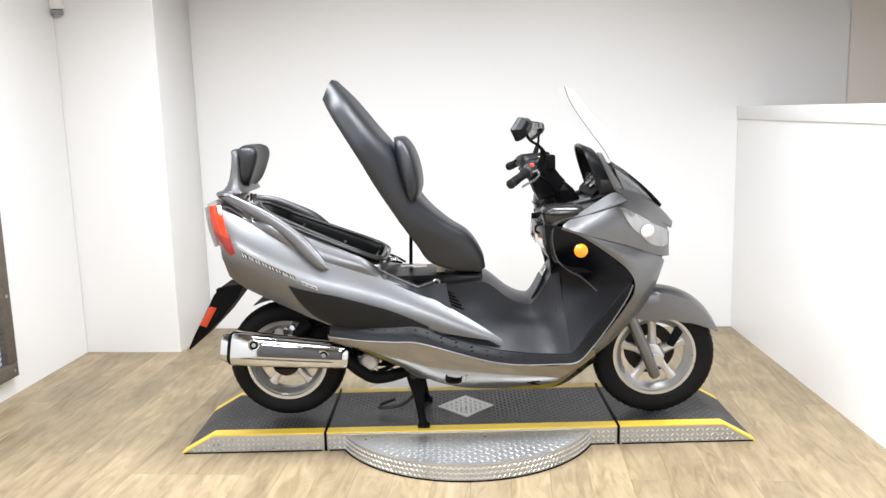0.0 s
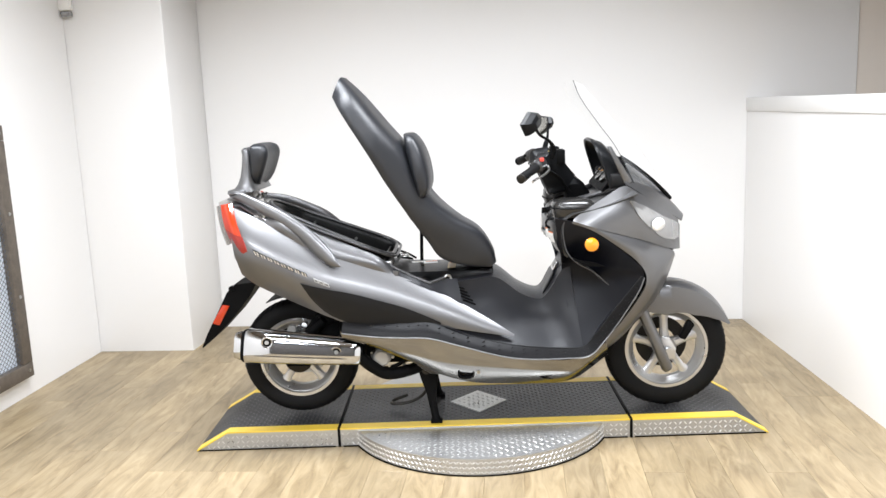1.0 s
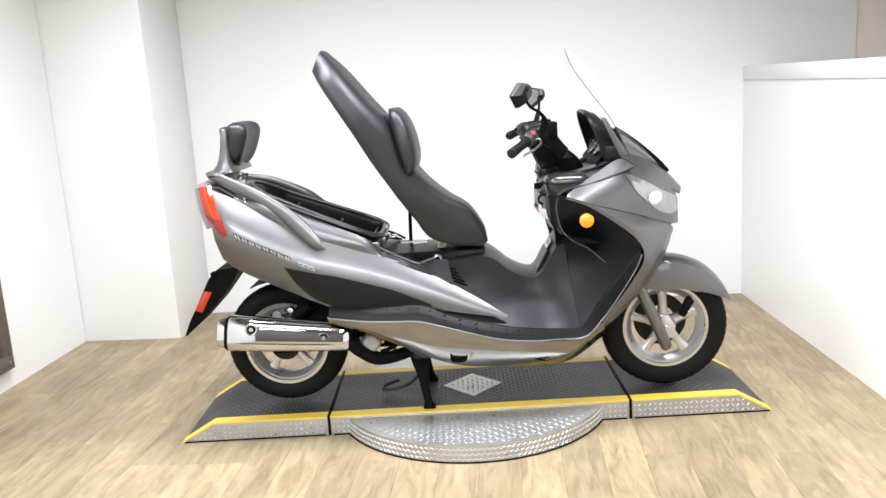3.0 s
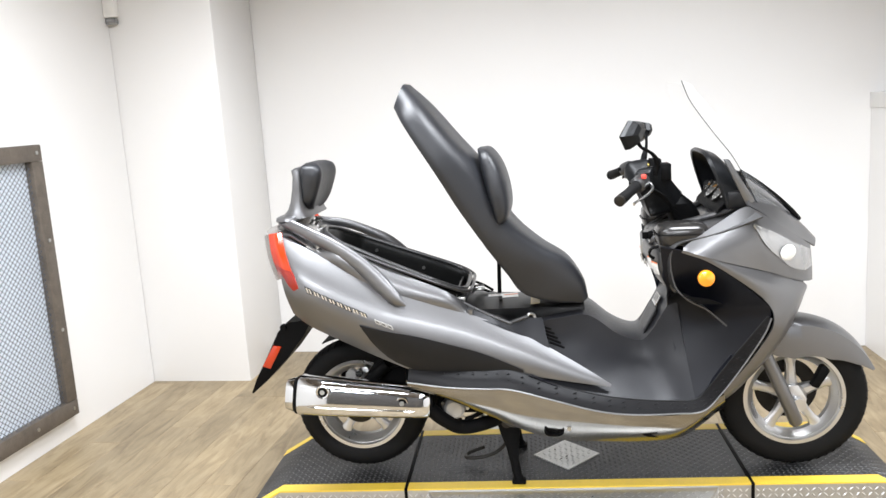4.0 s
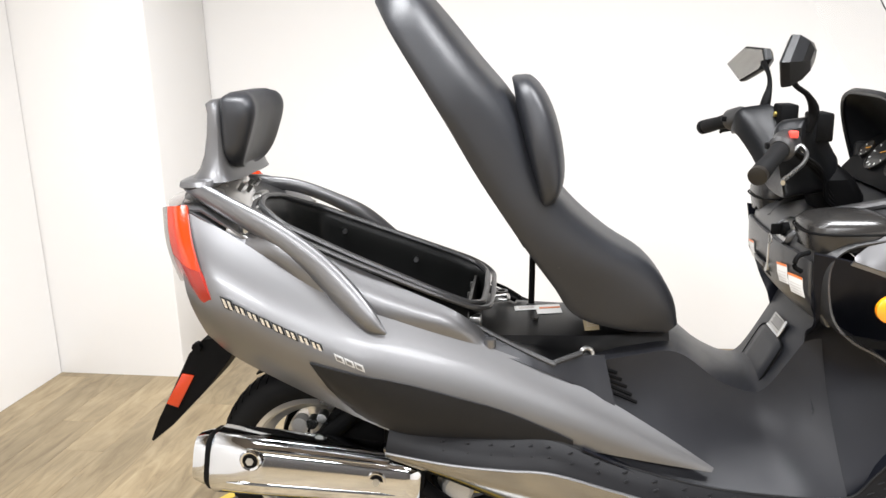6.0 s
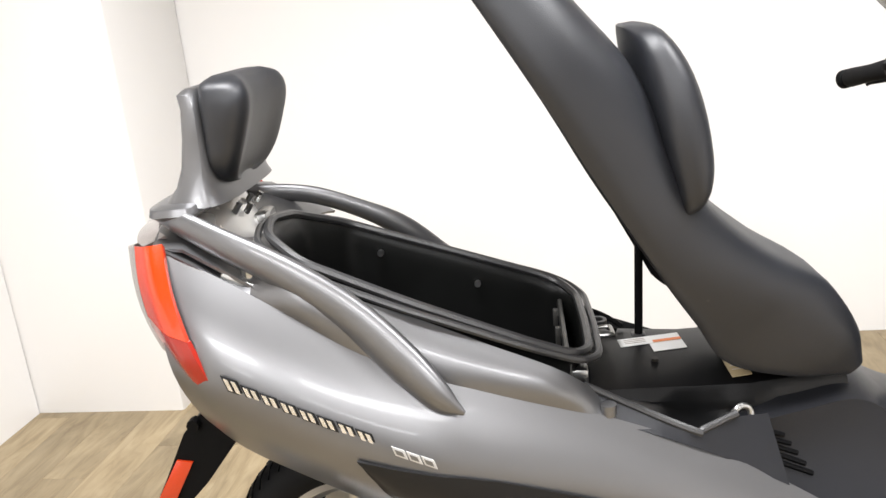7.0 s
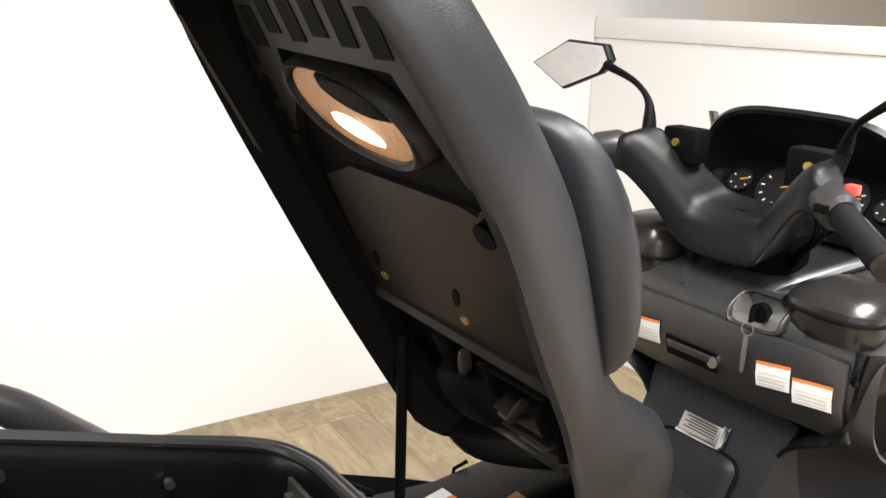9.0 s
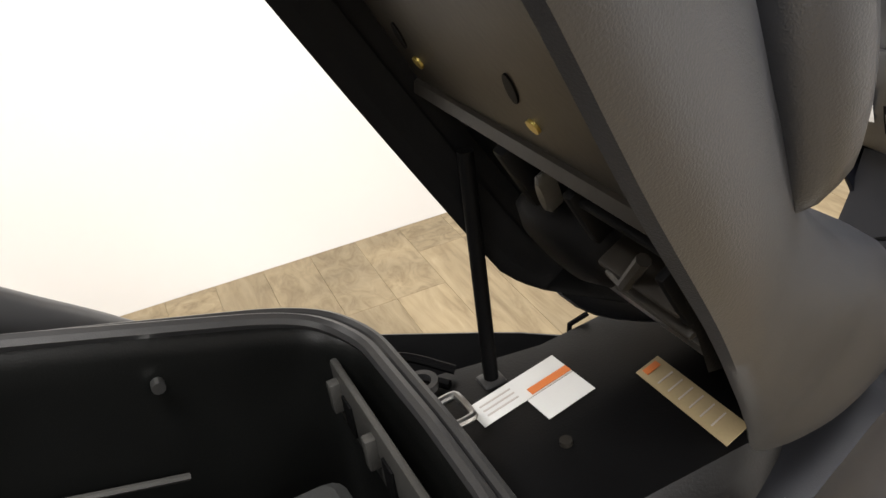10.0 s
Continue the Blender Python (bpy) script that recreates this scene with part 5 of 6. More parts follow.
for s, u in zip((1, -1), uppers):
    hl = sp("headlight", overlay([(0.598, 1.018, 0.602, 1.012), (0.645, 0.998, 0.635, 0.952), (0.70, 0.968, 0.685, 0.90), (0.745, 0.94, 0.735, 0.86), (0.79, 0.918, 0.79, 0.842), (0.822, 0.90, 0.825, 0.845)], upper_y, 0.005, s, 24, 8), CLEAR_LENS, u, "clear headlight lens")
    c = Vector((0.715, -s * (upper_y(0.715, 0.915) + 0.008), 0.915))
    sp("reflector", loft(bmesh.new(), [[c + Vector((0.03 * k * math.cos(a), -s * o - 0.02 * k * math.cos(a) * s * -1, 0.026 * k * math.sin(a))) for a in np.linspace(0, 2 * math.pi, 20, endpoint=False).tolist()] for k, o in ((1.0, 0.0), (0.8, 0.006), (0.3, 0.009))]), WHITE_STICKER, hl, "bright reflector bowl")
    am = Vector((0.444, -s * 0.292, 0.852))
    sp("indicator", revolve([(0.0005, 0.0), (0.027, 0.0), (0.0265, -s * 0.008), (0.018, -s * 0.013), (0.0005, -s * 0.015)], 28, "y", am), ORANGE, u, "round amber side marker")
rows = []
for x, z, w, zc in ((0.592, 1.076, 0.226, 1.165), (0.64, 1.045, 0.215, 1.128), (0.70, 0.998, 0.196, 1.075), (0.76, 0.955, 0.155, 1.015), (0.81, 0.928, 0.112, 0.965), (0.845, 0.905, 0.085, 0.925)):
    rows.append([(x + 0.02 * (1 - u * u), w * u * (1 - 0.12 * (1 - abs(u)) * abs(u)), z + (zc - z) * (1 - abs(u) ** 3.2)) for u in np.linspace(-1, 1, 23).tolist()])
sp("front_cowl", grid_sheet(rows), SILVER, None, "silver front cowl below the screen")
rows = []
for z, x in ((0.915, 0.83), (0.88, 0.852), (0.83, 0.852), (0.79, 0.838), (0.75, 0.80), (0.70, 0.785), (0.63, 0.76)):
    w = 0.10 if z > 0.78 else 0.118
    rows.append([(x - 0.03 * (y / w) ** 2, y, z) for y in np.linspace(-w, w, 11).tolist()])
sp("nose", grid_sheet(rows), SILVER, None, "silver nose panel")
bm = bmesh.new()
loft(bm, [[(x0, -w, z), (x0, w, z), (x1, w, z), (x1, -w, z)] for z, x0, x1, w in ((0.36, 0.45, 0.545, 0.11), (0.45, 0.47, 0.60, 0.12), (0.55, 0.48, 0.68, 0.12), (0.66, 0.50, 0.745, 0.12), (0.80, 0.50, 0.78, 0.13))])
sp("radiator_duct", bm, BLACK, None, "black duct behind the front wheel")

# inner dashboard face with glove box
PROF = [(0.47, 0.70), (0.41, 0.755), (0.35, 0.79), (0.312, 0.83), (0.297, 0.875), (0.292, 0.93), (0.302, 0.965), (0.335, 0.99), (0.41, 1.005), (0.50, 1.03), (0.585, 1.062)]
prof = spline(PROF, 36)
rows = []
for y in np.linspace(-0.268, 0.268, 31).tolist():
    k = (abs(y) / 0.268)
    rows.append([(x + 0.03 * k ** 4 + 0.012 * k ** 2, y, z - 0.02 * k ** 6) for x, z in prof])
dash = sp("inner_fairing", grid_sheet(rows, 0.005), PLASTIC, None, "black inner fairing with glove box")


def face(y, z, lift=0.0):
    """A place on the rear face of the inner fairing."""
    k = abs(y) / 0.268
    x = float(np.interp(z, [p[1] for p in PROF[:8]], [p[0] for p in PROF[:8]])) + 0.03 * k ** 4 + 0.012 * k ** 2
    return Vector((x - lift - 0.002, y, z - 0.02 * k ** 6))


def face_slab(name, y0, y1, z0, z1, lift, thick, material, parent, label="", bevel=0.0, nseg=6, skew=0.0):
    bm = bmesh.new()
    a, b = [], []
    for i in range(nseg + 1):
        y = y0 + (y1 - y0) * i / nseg
        dz = skew * i / nseg
        a.append([face(y, z, lift) for z in (z0 + dz, (z0 + z1) / 2 + dz, z1 + dz)])
        b.append([face(y, z, lift + thick) for z in (z0 + dz, (z0 + z1) / 2 + dz, z1 + dz)])
    rings = [r + q[::-1] for r, q in zip(a, b)]
    loft(bm, rings)
    if bevel:
        bmesh.ops.recalc_face_normals(bm, faces=bm.faces)
        es = [e for e in bm.edges if len(e.link_faces) == 2 and e.calc_face_angle(0) > 0.9]
        bmesh.ops.bevel(bm, geom=es, offset=bevel, segments=2, affect="EDGES", profile=0.5)
    return sp(name, bm, material, parent, label)


glove = face_slab("glove_box_lid", -0.235, 0.235, 0.80, 0.942, 0.002, 0.012, PLASTIC, dash, "black glove box lid", 0.005, 14)
face_slab("handle_recess", -0.04, 0.062, 0.845, 0.882, 0.0142, 0.001, BLACK, glove, "recessed latch handle")
face_slab("handle", -0.03, 0.055, 0.862, 0.876, 0.0155, 0.006, PLASTIC, glove, "", 0.002)
sp("lid_lock", disc(bmesh.new(), face(-0.035, 0.866, 0.017), 0.010, 0.006, "x", 16), STEEL, glove)
for y0, y1, z0 in ((-0.110, -0.163, 0.856), (-0.167, -0.222, 0.850), (0.140, 0.076, 0.848)):
    st = face_slab("warning_sticker", y0, y1, z0, z0 + 0.042, 0.0148, 0.0006, WHITE_STICKER, glove, "white paper sticker with an orange top edge", 0, 6, 0.008)
    face_slab("sticker_edge", y0, y1, z0 + 0.038, z0 + 0.043, 0.0156, 0.0004, ORANGE_STICKER, glove, "", 0, 6, 0.008)
    for k in range(4):
        face_slab("text_bar", y0 + (y1 - y0) * 0.1, y0 + (y1 - y0) * 0.9, z0 + 0.005 + 0.0065 * k, z0 + 0.0068 + 0.0065 * k, 0.0156, 0.0004, mat("faint_ink", (0.60, 0.58, 0.56), 0.6) if k == 0 and y0 == -0.110 else bpy.data.materials["faint_ink"], glove, "", 0, 3, 0.006)
def key_ring_on(k, lift, n=32):
    """A rounded frame round the ignition lock, on the dash face."""
    return [face(y, z, lift) for y, z, _ in rring(-0.089, 0.966, 0.0, 0.044 * k, 0.0235 * k, 4.5, n)]


surround = sp("ignition_frame", loft(bmesh.new(), [key_ring_on(1.12, 0.0), key_ring_on(1.08, 0.011), key_ring_on(1.0, 0.014), key_ring_on(0.93, 0.011), key_ring_on(0.90, 0.002)], cap=False), PLASTIC, dash, "rounded black frame round the ignition lock", 60)
ig = sp("ignition_plate", loft(bmesh.new(), [key_ring_on(0.93, 0.001), key_ring_on(0.92, 0.006), key_ring_on(0.05, 0.006)]), STEEL, surround, "worn metal ignition plate", 40)
sp("lock_barrel", disc(bmesh.new(), face(-0.096, 0.968, 0.010), 0.015, 0.014, "x", 20), BLACK, ig)
sp("key_head", block((-0.002, -0.011, -0.012), (0.002, 0.011, 0.012), 0.0018, Matrix.Translation(face(-0.096, 0.968, 0.028)) @ pose(0, 0, 0, 0, 0, 90)), BLACK, ig, "black key head")
sp("key_ring", revolve([(0.009, -0.001), (0.011, -0.001), (0.011, 0.001), (0.009, 0.001)], 20, "x", face(-0.096, 0.947, 0.03)), STEEL, ig)
sp("spare_key", slab([(-0.004, 0.0), (0.004, 0.0), (0.0045, -0.03), (0.003, -0.055), (0.0, -0.06), (-0.003, -0.055)], -0.001, 0.001, 0, Matrix.Translation(face(-0.098, 0.936, 0.03)) @ pose(0, 0, 0, 0, 0, 90)), STEEL, ig, "hanging metal key")
# pockets either side of the steering column
for s in (1, -1):
    lid = loft(bmesh.new(), [rring(0.385, -s * 0.185, 0.955 + (z - 0.955) * (1.0 if s > 0 else 1.35), hx, hy, 3.5) for z, hx, hy in ((0.955, 0.080, 0.070), (0.985, 0.088, 0.076), (1.004, 0.086, 0.074), (1.017, 0.074, 0.064), (1.024, 0.048, 0.042))])
    pocket = sp("pocket_lid", lid, GLOSS, dash, "glossy black pocket lid")
    seam_ = rring(0.385, -s * 0.185, 0.992, 0.0905, 0.0785, 3.5, 40)
    sp("lid_seam", tube(bmesh.new(), seam_ + seam_[:1], 0.0022, 6), BLACK, pocket)
    face_slab("pocket_latch", -s * 0.165, -s * 0.215, 0.957, 0.972, 0.001, 0.006, BLACK, dash, "", 0.002)
    bm = tube(bmesh.new(), [(0.31, -s * 0.055, 0.962), (0.35, -s * 0.082, 0.99), (0.42, -s * 0.11, 1.012), (0.52, -s * 0.16, 1.045), (0.59, -s * 0.20, 1.075)], [0.010, 0.012, 0.011, 0.010, 0.006], 10, 24, 1.2)
    sp("silver_brace", bm, SILVER if s > 0 else PLASTIC, dash, "curved trim rib")
    if s > 0:
        sp("side_hook", tube(bmesh.new(), [(0.30, -s * 0.25, 0.955), (0.275, -s * 0.262, 0.95), (0.27, -s * 0.262, 0.93), (0.285, -s * 0.258, 0.918)], 0.005, 8, 12), BLACK, dash)
    sp("storage_slot", slab([(0.375, 0.79), (0.46, 0.775), (0.50, 0.757), (0.42, 0.762)], -s * 0.268 - 0.004, -s * 0.268 + 0.004), BLACK, dash)

# instrument hood and dials
rows = []
for x_b, x_t, w, zt, zb in ((0.53, 0.468, 0.200, 1.249, 1.06), (0.535, 0.478, 0.206, 1.255, 1.06), (0.56, 0.515, 0.20, 1.24, 1.06), (0.595, 0.57, 0.186, 1.185, 1.06), (0.61, 0.60, 0.176, 1.14, 1.06)):
    r = []
    for a in np.linspace(0, math.pi, 25).tolist():
        c, s_ = math.cos(a), math.sin(a)
        yy = w * math.copysign(abs(c) ** 0.55, c)
        h = abs(s_) ** 0.6
        r.append((x_b + (x_t - x_b) * h, yy, zb + (zt - zb) * h))
    rows.append(r)
hood = sp("instrument_hood", grid_sheet(rows, 0.008), BAR_PLASTIC, None, "black instrument hood", 50)
bm = bmesh.new()
loft(bm, [[(0.50, -0.19, 1.045), (0.50, 0.19, 1.045), (0.505, 0.19, 1.06), (0.505, -0.19, 1.06)], [(0.60, -0.18, 1.165), (0.60, 0.18, 1.165), (0.605, 0.18, 1.17), (0.605, -0.18, 1.17)]])
panel = sp("instrument_panel", bm, BLACK, hood, "black instrument panel")
PN = Vector((-0.757, 0, 0.653))
for y, r in ((0.052, 0.044), (-0.06, 0.044), (0.135, 0.022), (-0.14, 0.022)):
    c = Vector((0.545, y, 1.102)) + PN * 0.006
    d1 = sp("dial", disc(bmesh.new(), c, r, 0.008, PN, 32), DIAL, panel, "round dial with chrome ring")
    t1, t2 = Vector((0, 1, 0)), PN.cross(Vector((0, 1, 0)))
    ringpts = [c + PN * 0.005 + r * (math.cos(a) * t1 + math.sin(a) * t2) for a in np.linspace(0, 2 * math.pi, 37).tolist()]
    sp("dial_ring", tube(bmesh.new(), ringpts, 0.0016, 6, 0, 1.0, tuple(PN)), METAL_DARK, d1)
    for k in range(9 if r > 0.03 else 5):
        a = radians(-30 + 240 * k / (8 if r > 0.03 else 4))
        dd = math.cos(a) * t1 + math.sin(a) * t2
        sp("dial_mark", tube(bmesh.new(), [c + PN * 0.005 + dd * r * 0.72, c + PN * 0.005 + dd * r * 0.86], 0.0016, 5), WHITE_MARK, d1)
    a = radians(200)
    sp("needle", tube(bmesh.new(), [c + PN * 0.006, c + PN * 0.006 + (math.cos(a) * t1 + math.sin(a) * t2) * r * 0.7], 0.0014, 5), AMBER_MARK, d1)

# windscreen
EDGE = spline([(0.395, 1.488), (0.42, 1.418), (0.486, 1.318), (0.551, 1.228), (0.60, 1.13), (0.63, 1.07)], 22)
CENT = spline([(0.455, 1.475), (0.515, 1.40), (0.60, 1.305), (0.685, 1.205), (0.765, 1.08), (0.79, 1.005)], 22)
WID = spline([(0.165,), (0.19,), (0.205,), (0.21,), (0.205,), (0.195,)], 22)
rows = []
for (xe, ze), (xc, zc), (w,) in zip(EDGE, CENT, WID):
    rows.append([(xe + (xc - xe) * (1 - u * u), w * u, ze + (zc - ze) * (1 - u * u)) for u in np.linspace(-1, 1, 19).tolist()])
screen = sp("windscreen", grid_sheet(rows, 0.003), SCREEN, None, "tall clear plastic windscreen", 60)
screen.visible_shadow = False
for s in (-1,):
    sp("screen_edge", tube(bmesh.new(), [(x, s * w, z) for (x, z), (w,) in zip(EDGE, WID)], 0.0014, 6), GREY_PANEL, screen, "darker polished edge")
for s in (1, -1):
    sp("screen_base_trim", tube(bmesh.new(), [(0.575, s * 0.192, 1.182), (0.63, s * 0.165, 1.146), (0.70, s * 0.125, 1.092), (0.765, s * 0.075, 1.035), (0.81, s * 0.02, 0.992)], 0.0085, 8, 18), BLACK, screen)
    sp("screen_stay", slab([(0.518, 1.228), (0.536, 1.226), (0.617, 1.085), (0.590, 1.072)], s * 0.206 - 0.006, s * 0.206 + 0.006, 0.003), SILVER, screen, "silver side stay of the screen")
    sp("cowl_mount", block((0.53, s * 0.19 - 0.02, 1.06), (0.60, s * 0.19 + 0.02, 1.12), 0.01), GREY_PANEL, hood)

# handlebar
BAR = [(-0.192, 0.262, 1.168, 0.024, 0.024), (-0.172, 0.270, 1.178, 0.032, 0.030), (-0.152, 0.285, 1.174, 0.040, 0.033), (-0.115, 0.312, 1.137, 0.044, 0.037), (-0.08, 0.338, 1.092, 0.050, 0.041), (-0.055, 0.352, 1.072, 0.056, 0.036), (0.0, 0.358, 1.066, 0.060, 0.033)]
BAR = BAR + [(-y, x, z, a, b) for y, x, z, a, b in BAR[-2::-1]]
bm = bmesh.new()
loft(bm, [[(x + hx * math.copysign(abs(math.cos(a)) ** 0.4, math.cos(a)), y, z + hz * math.copysign(abs(math.sin(a)) ** 0.5, math.sin(a)) + 0.35 * hx * math.cos(a)) for a in np.linspace(0, 2 * math.pi, 28, endpoint=False).tolist()] for y, x, z, hx, hz in spline(BAR, 56)])
bars = sp("handlebar_cover", bm, BAR_PLASTIC, None, "black plastic handlebar cover", 40)
sp("column_cover", loft(bmesh.new(), [rring(cx, 0, z, hx, hy, 3) for cx, z, hx, hy in ((0.43, 0.99, 0.05, 0.07), (0.42, 1.03, 0.055, 0.075), (0.40, 1.07, 0.05, 0.08), (0.385, 1.10, 0.03, 0.06))]), BLACK, bars, "steering column cover")
for s in (1, -1):
    d = Vector((-0.086 if s > 0 else -0.049, -s * 0.132, -0.045 if s > 0 else -0.033)).normalized()
    a = Vector((0.256, -s * 0.195, 1.165 if s > 0 else 1.180))
    sw = sp("switch_housing", tube(bmesh.new(), [a - d * 0.02, a - d * 0.01, a + d * 0.03, a + d * 0.036], [0.022, 0.027, 0.027, 0.020], 16), PLASTIC, bars, "black switch housing")
    sp("button", block((-0.008, -0.008, -0.006), (0.008, 0.008, 0.008), 0.002, Matrix.Translation((0.262, -s * 0.219, 1.184))), RED_SWITCH if s > 0 else BLACK, sw, "red stop switch" if s > 0 else "")
    sp("toggle", block((-0.008, -0.01, -0.006), (0.006, 0.01, 0.006), 0.002, Matrix.Translation(a + d * 0.012 + Vector((-0.027, 0, 0.0)))), BLACK, sw)
    grip = sp("grip", tube(bmesh.new(), [a + d * 0.034, a + d * 0.04, a + d * 0.09, a + d * 0.142, a + d * 0.148], [0.0165, 0.019, 0.0165, 0.0185, 0.016], 16), RUBBER, bars, "black rubber grip")
    sp("bar_end", tube(bmesh.new(), [a + d * 0.148, a + d * 0.152, a + d * 0.163, a + d * 0.165], [0.012, 0.0185, 0.0185, 0.013], 16), METAL_DARK if s > 0 else BLACK, grip, "bar end weight")
    lev = Vector((0.05, 0, -0.012))
    sp("brake_lever", tube(bmesh.new(), [a + lev * 0.6, a + lev + d * 0.03, a + lev * 1.1 + d * 0.08, a + lev * 0.9 + d * 0.15, a + lev * 0.95 + d * 0.165], [0.007, 0.006, 0.005, 0.005, 0.006], 8, 20, 0.7), STEEL if s > 0 else BLACK, bars, "brake lever")
    res = sp("brake_reservoir", block((0.322, -s * 0.115 - 0.034, 1.16), (0.362, -s * 0.115 + 0.034, 1.218), 0.005), BLACK, bars, "black brake fluid reservoir")
    sp("sight_glass", disc(bmesh.new(), (0.320, -s * 0.119, 1.194), 0.0065, 0.006, "x", 16), BRASS, res)
    st = sp("mirror_stem", tube(bmesh.new(), [(0.302, -s * 0.165, 1.185), (0.312, -s * 0.172, 1.225), (0.322 - (s > 0) * 0.03, -s * 0.19, 1.258), (0.328 - (s > 0) * 0.075, -s * 0.23, 1.284), (0.335 - (s > 0) * 0.112, -s * 0.305, 1.306 + (s > 0) * 0.025)], [0.013, 0.011, 0.006, 0.0055, 0.008], 10, 24), BLACK, bars, "black mirror stem")
    MY = [(0.437, 1.302), (0.378, 1.347), (0.310, 1.342), (0.296, 1.315), (0.310, 1.290), (0.373, 1.257)]
    mdx, mdz = (-0.108, 0.028) if s > 0 else (0.0, 0.0)
    face_x = lambda y, z=1.303: mdx + 0.305 - 0.45 * (y - 0.37) + 0.14 * (z - 1.303)
    rings = []
    for k, dx in ((0.96, -0.002), (1.0, 0.002), (0.97, 0.014), (0.72, 0.032), (0.40, 0.042)):
        rings.append([(face_x(0.365 + (y - 0.365) * k, 1.303 + (z - 1.303) * k) + dx, -s * (0.365 + (y - 0.365) * k), mdz + 1.303 + (z - 1.303) * k) for y, z in MY])
    mh = sp("mirror_housing", loft(bmesh.new(), rings), BAR_PLASTIC, st, "angular black mirror housing", 20)
    bm = bmesh.new()
    f = bm.faces.new([bm.verts.new((face_x(0.365 + (y - 0.365) * 0.92, 1.303 + (z - 1.303) * 0.9) - 0.0035, -s * (0.365 + (y - 0.365) * 0.92), mdz + 1.303 + (z - 1.303) * 0.90)) for y, z in MY])
    bmesh.ops.solidify(bm, geom=bm.faces[:], thickness=0.001)
    sp("mirror_glass", bm, MIRROR, st, "mirror glass", 20)
    for k in range(3):
        sp("cable", tube(bmesh.new(), [a + Vector((0.01, s * 0.02, -0.01)), Vector((0.33 + 0.01 * k, -s * (0.17 - 0.02 * k), 1.115 - 0.015 * k)), Vector((0.38, -s * 0.09, 1.05 - 0.01 * k)), Vector((0.43, -s * 0.05, 1.0))], 0.004, 6, 24), BLACK, bars)


# wheels
def wheel(cx, cz, r_tyre, w, name, rim_r=0.178):
    t = sp(name, revolve([(rim_r - 0.012, -w * 0.36), (rim_r + 0.01, -w * 0.44), (r_tyre - 0.05, -w * 0.5), (r_tyre - 0.02, -w * 0.43), (r_tyre - 0.006, -w * 0.26), (r_tyre, 0.0), (r_tyre - 0.006, w * 0.26), (r_tyre - 0.02, w * 0.43), (r_tyre - 0.05, w * 0.5), (rim_r + 0.01, w * 0.44), (rim_r - 0.012, w * 0.36)], 72, "y", (cx, 0, cz)), RUBBER, None, "black tyre on a silver cast wheel", 50)
    tr = bmesh.new()
    for k in range(54):
        a = 2 * math.pi * k / 54
        for s in (1, -1):
            p = []
            for u, dr in ((0.03, 0.0006), (0.2, -0.0018), (0.38, -0.013)):
                aa = a + u * 0.22
                p.append((cx + (r_tyre + dr - 0.0018) * math.cos(aa), s * w * u, cz + (r_tyre + dr - 0.0018) * math.sin(aa)))
            tube(tr, p, 0.0028, 4)
    tagged(sp("tyre_tread", tr, BLACK, t), kind="stuff")
    rim = sp("rim", revolve([(rim_r, -w * 0.40), (rim_r + 0.002, -w * 0.36), (rim_r - 0.02, -w * 0.30), (rim_r - 0.028, 0.0), (rim_r - 0.02, w * 0.30), (rim_r + 0.002, w * 0.36), (rim_r, w * 0.40), (rim_r - 0.014, w * 0.40), (rim_r - 0.018, w * 0.30), (rim_r - 0.042, w * 0.1), (rim_r - 0.042, -w * 0.1), (rim_r - 0.018, -w * 0.30), (rim_r - 0.014, -w * 0.40)], 72, "y", (cx, 0, cz)), ALLOY, t, "silver cast rim")
    sp("hub", revolve([(0.012, -w * 0.42), (0.034, -w * 0.42), (0.045, -w * 0.3), (0.045, w * 0.3), (0.034, w * 0.42), (0.012, w * 0.42)], 32, "y", (cx, 0, cz)), ALLOY, t)
    for k in range(5):
        a = 2 * math.pi * k / 5 + 0.35
        c, s_ = math.cos(a), math.sin(a)
        bm = bmesh.new()
        rings = []
        for rr, hw, hy in ((0.035, 0.022, 0.022), (0.08, 0.016, 0.016), (0.12, 0.016, 0.015), (rim_r - 0.030, 0.026, 0.017)):
            tx, tz = -s_, c
            rings.append([(cx + rr * c + u * hw * tx, v * hy, cz + rr * s_ + u * hw * tz) for u, v in ((-1, -0.6), (-0.5, -1), (0.5, -1), (1, -0.6), (1, 0.6), (0.5, 1), (-0.5, 1), (-1, 0.6))])
        loft(bm, rings)
        sp("spoke", bm, ALLOY, t)
    return t


fw = wheel(0.795, 0.346, 0.262, 0.11, "front_wheel")
sp("brake_disc", revolve([(0.06, 0.062), (0.112, 0.062), (0.112, 0.067), (0.06, 0.067)], 48, "y", (0.795, 0, 0.346)), METAL_DARK, fw, "dark steel brake disc")
sp("axle_nut", disc(bmesh.new(), (0.80, -0.078, 0.338), 0.017, 0.03, "y", 6), STEEL, fw)
sp("axle_plate", slab([(0.765, 0.40), (0.80, 0.402), (0.83, 0.35), (0.825, 0.315), (0.79, 0.31), (0.76, 0.35)], -0.072, -0.058, 0.003), ALLOY, fw)
sp("caliper", slab([(0.84, 0.40), (0.865, 0.39), (0.905, 0.455), (0.89, 0.475), (0.875, 0.472)], -0.085, -0.05, 0.005), BLACK, fw, "black brake caliper")
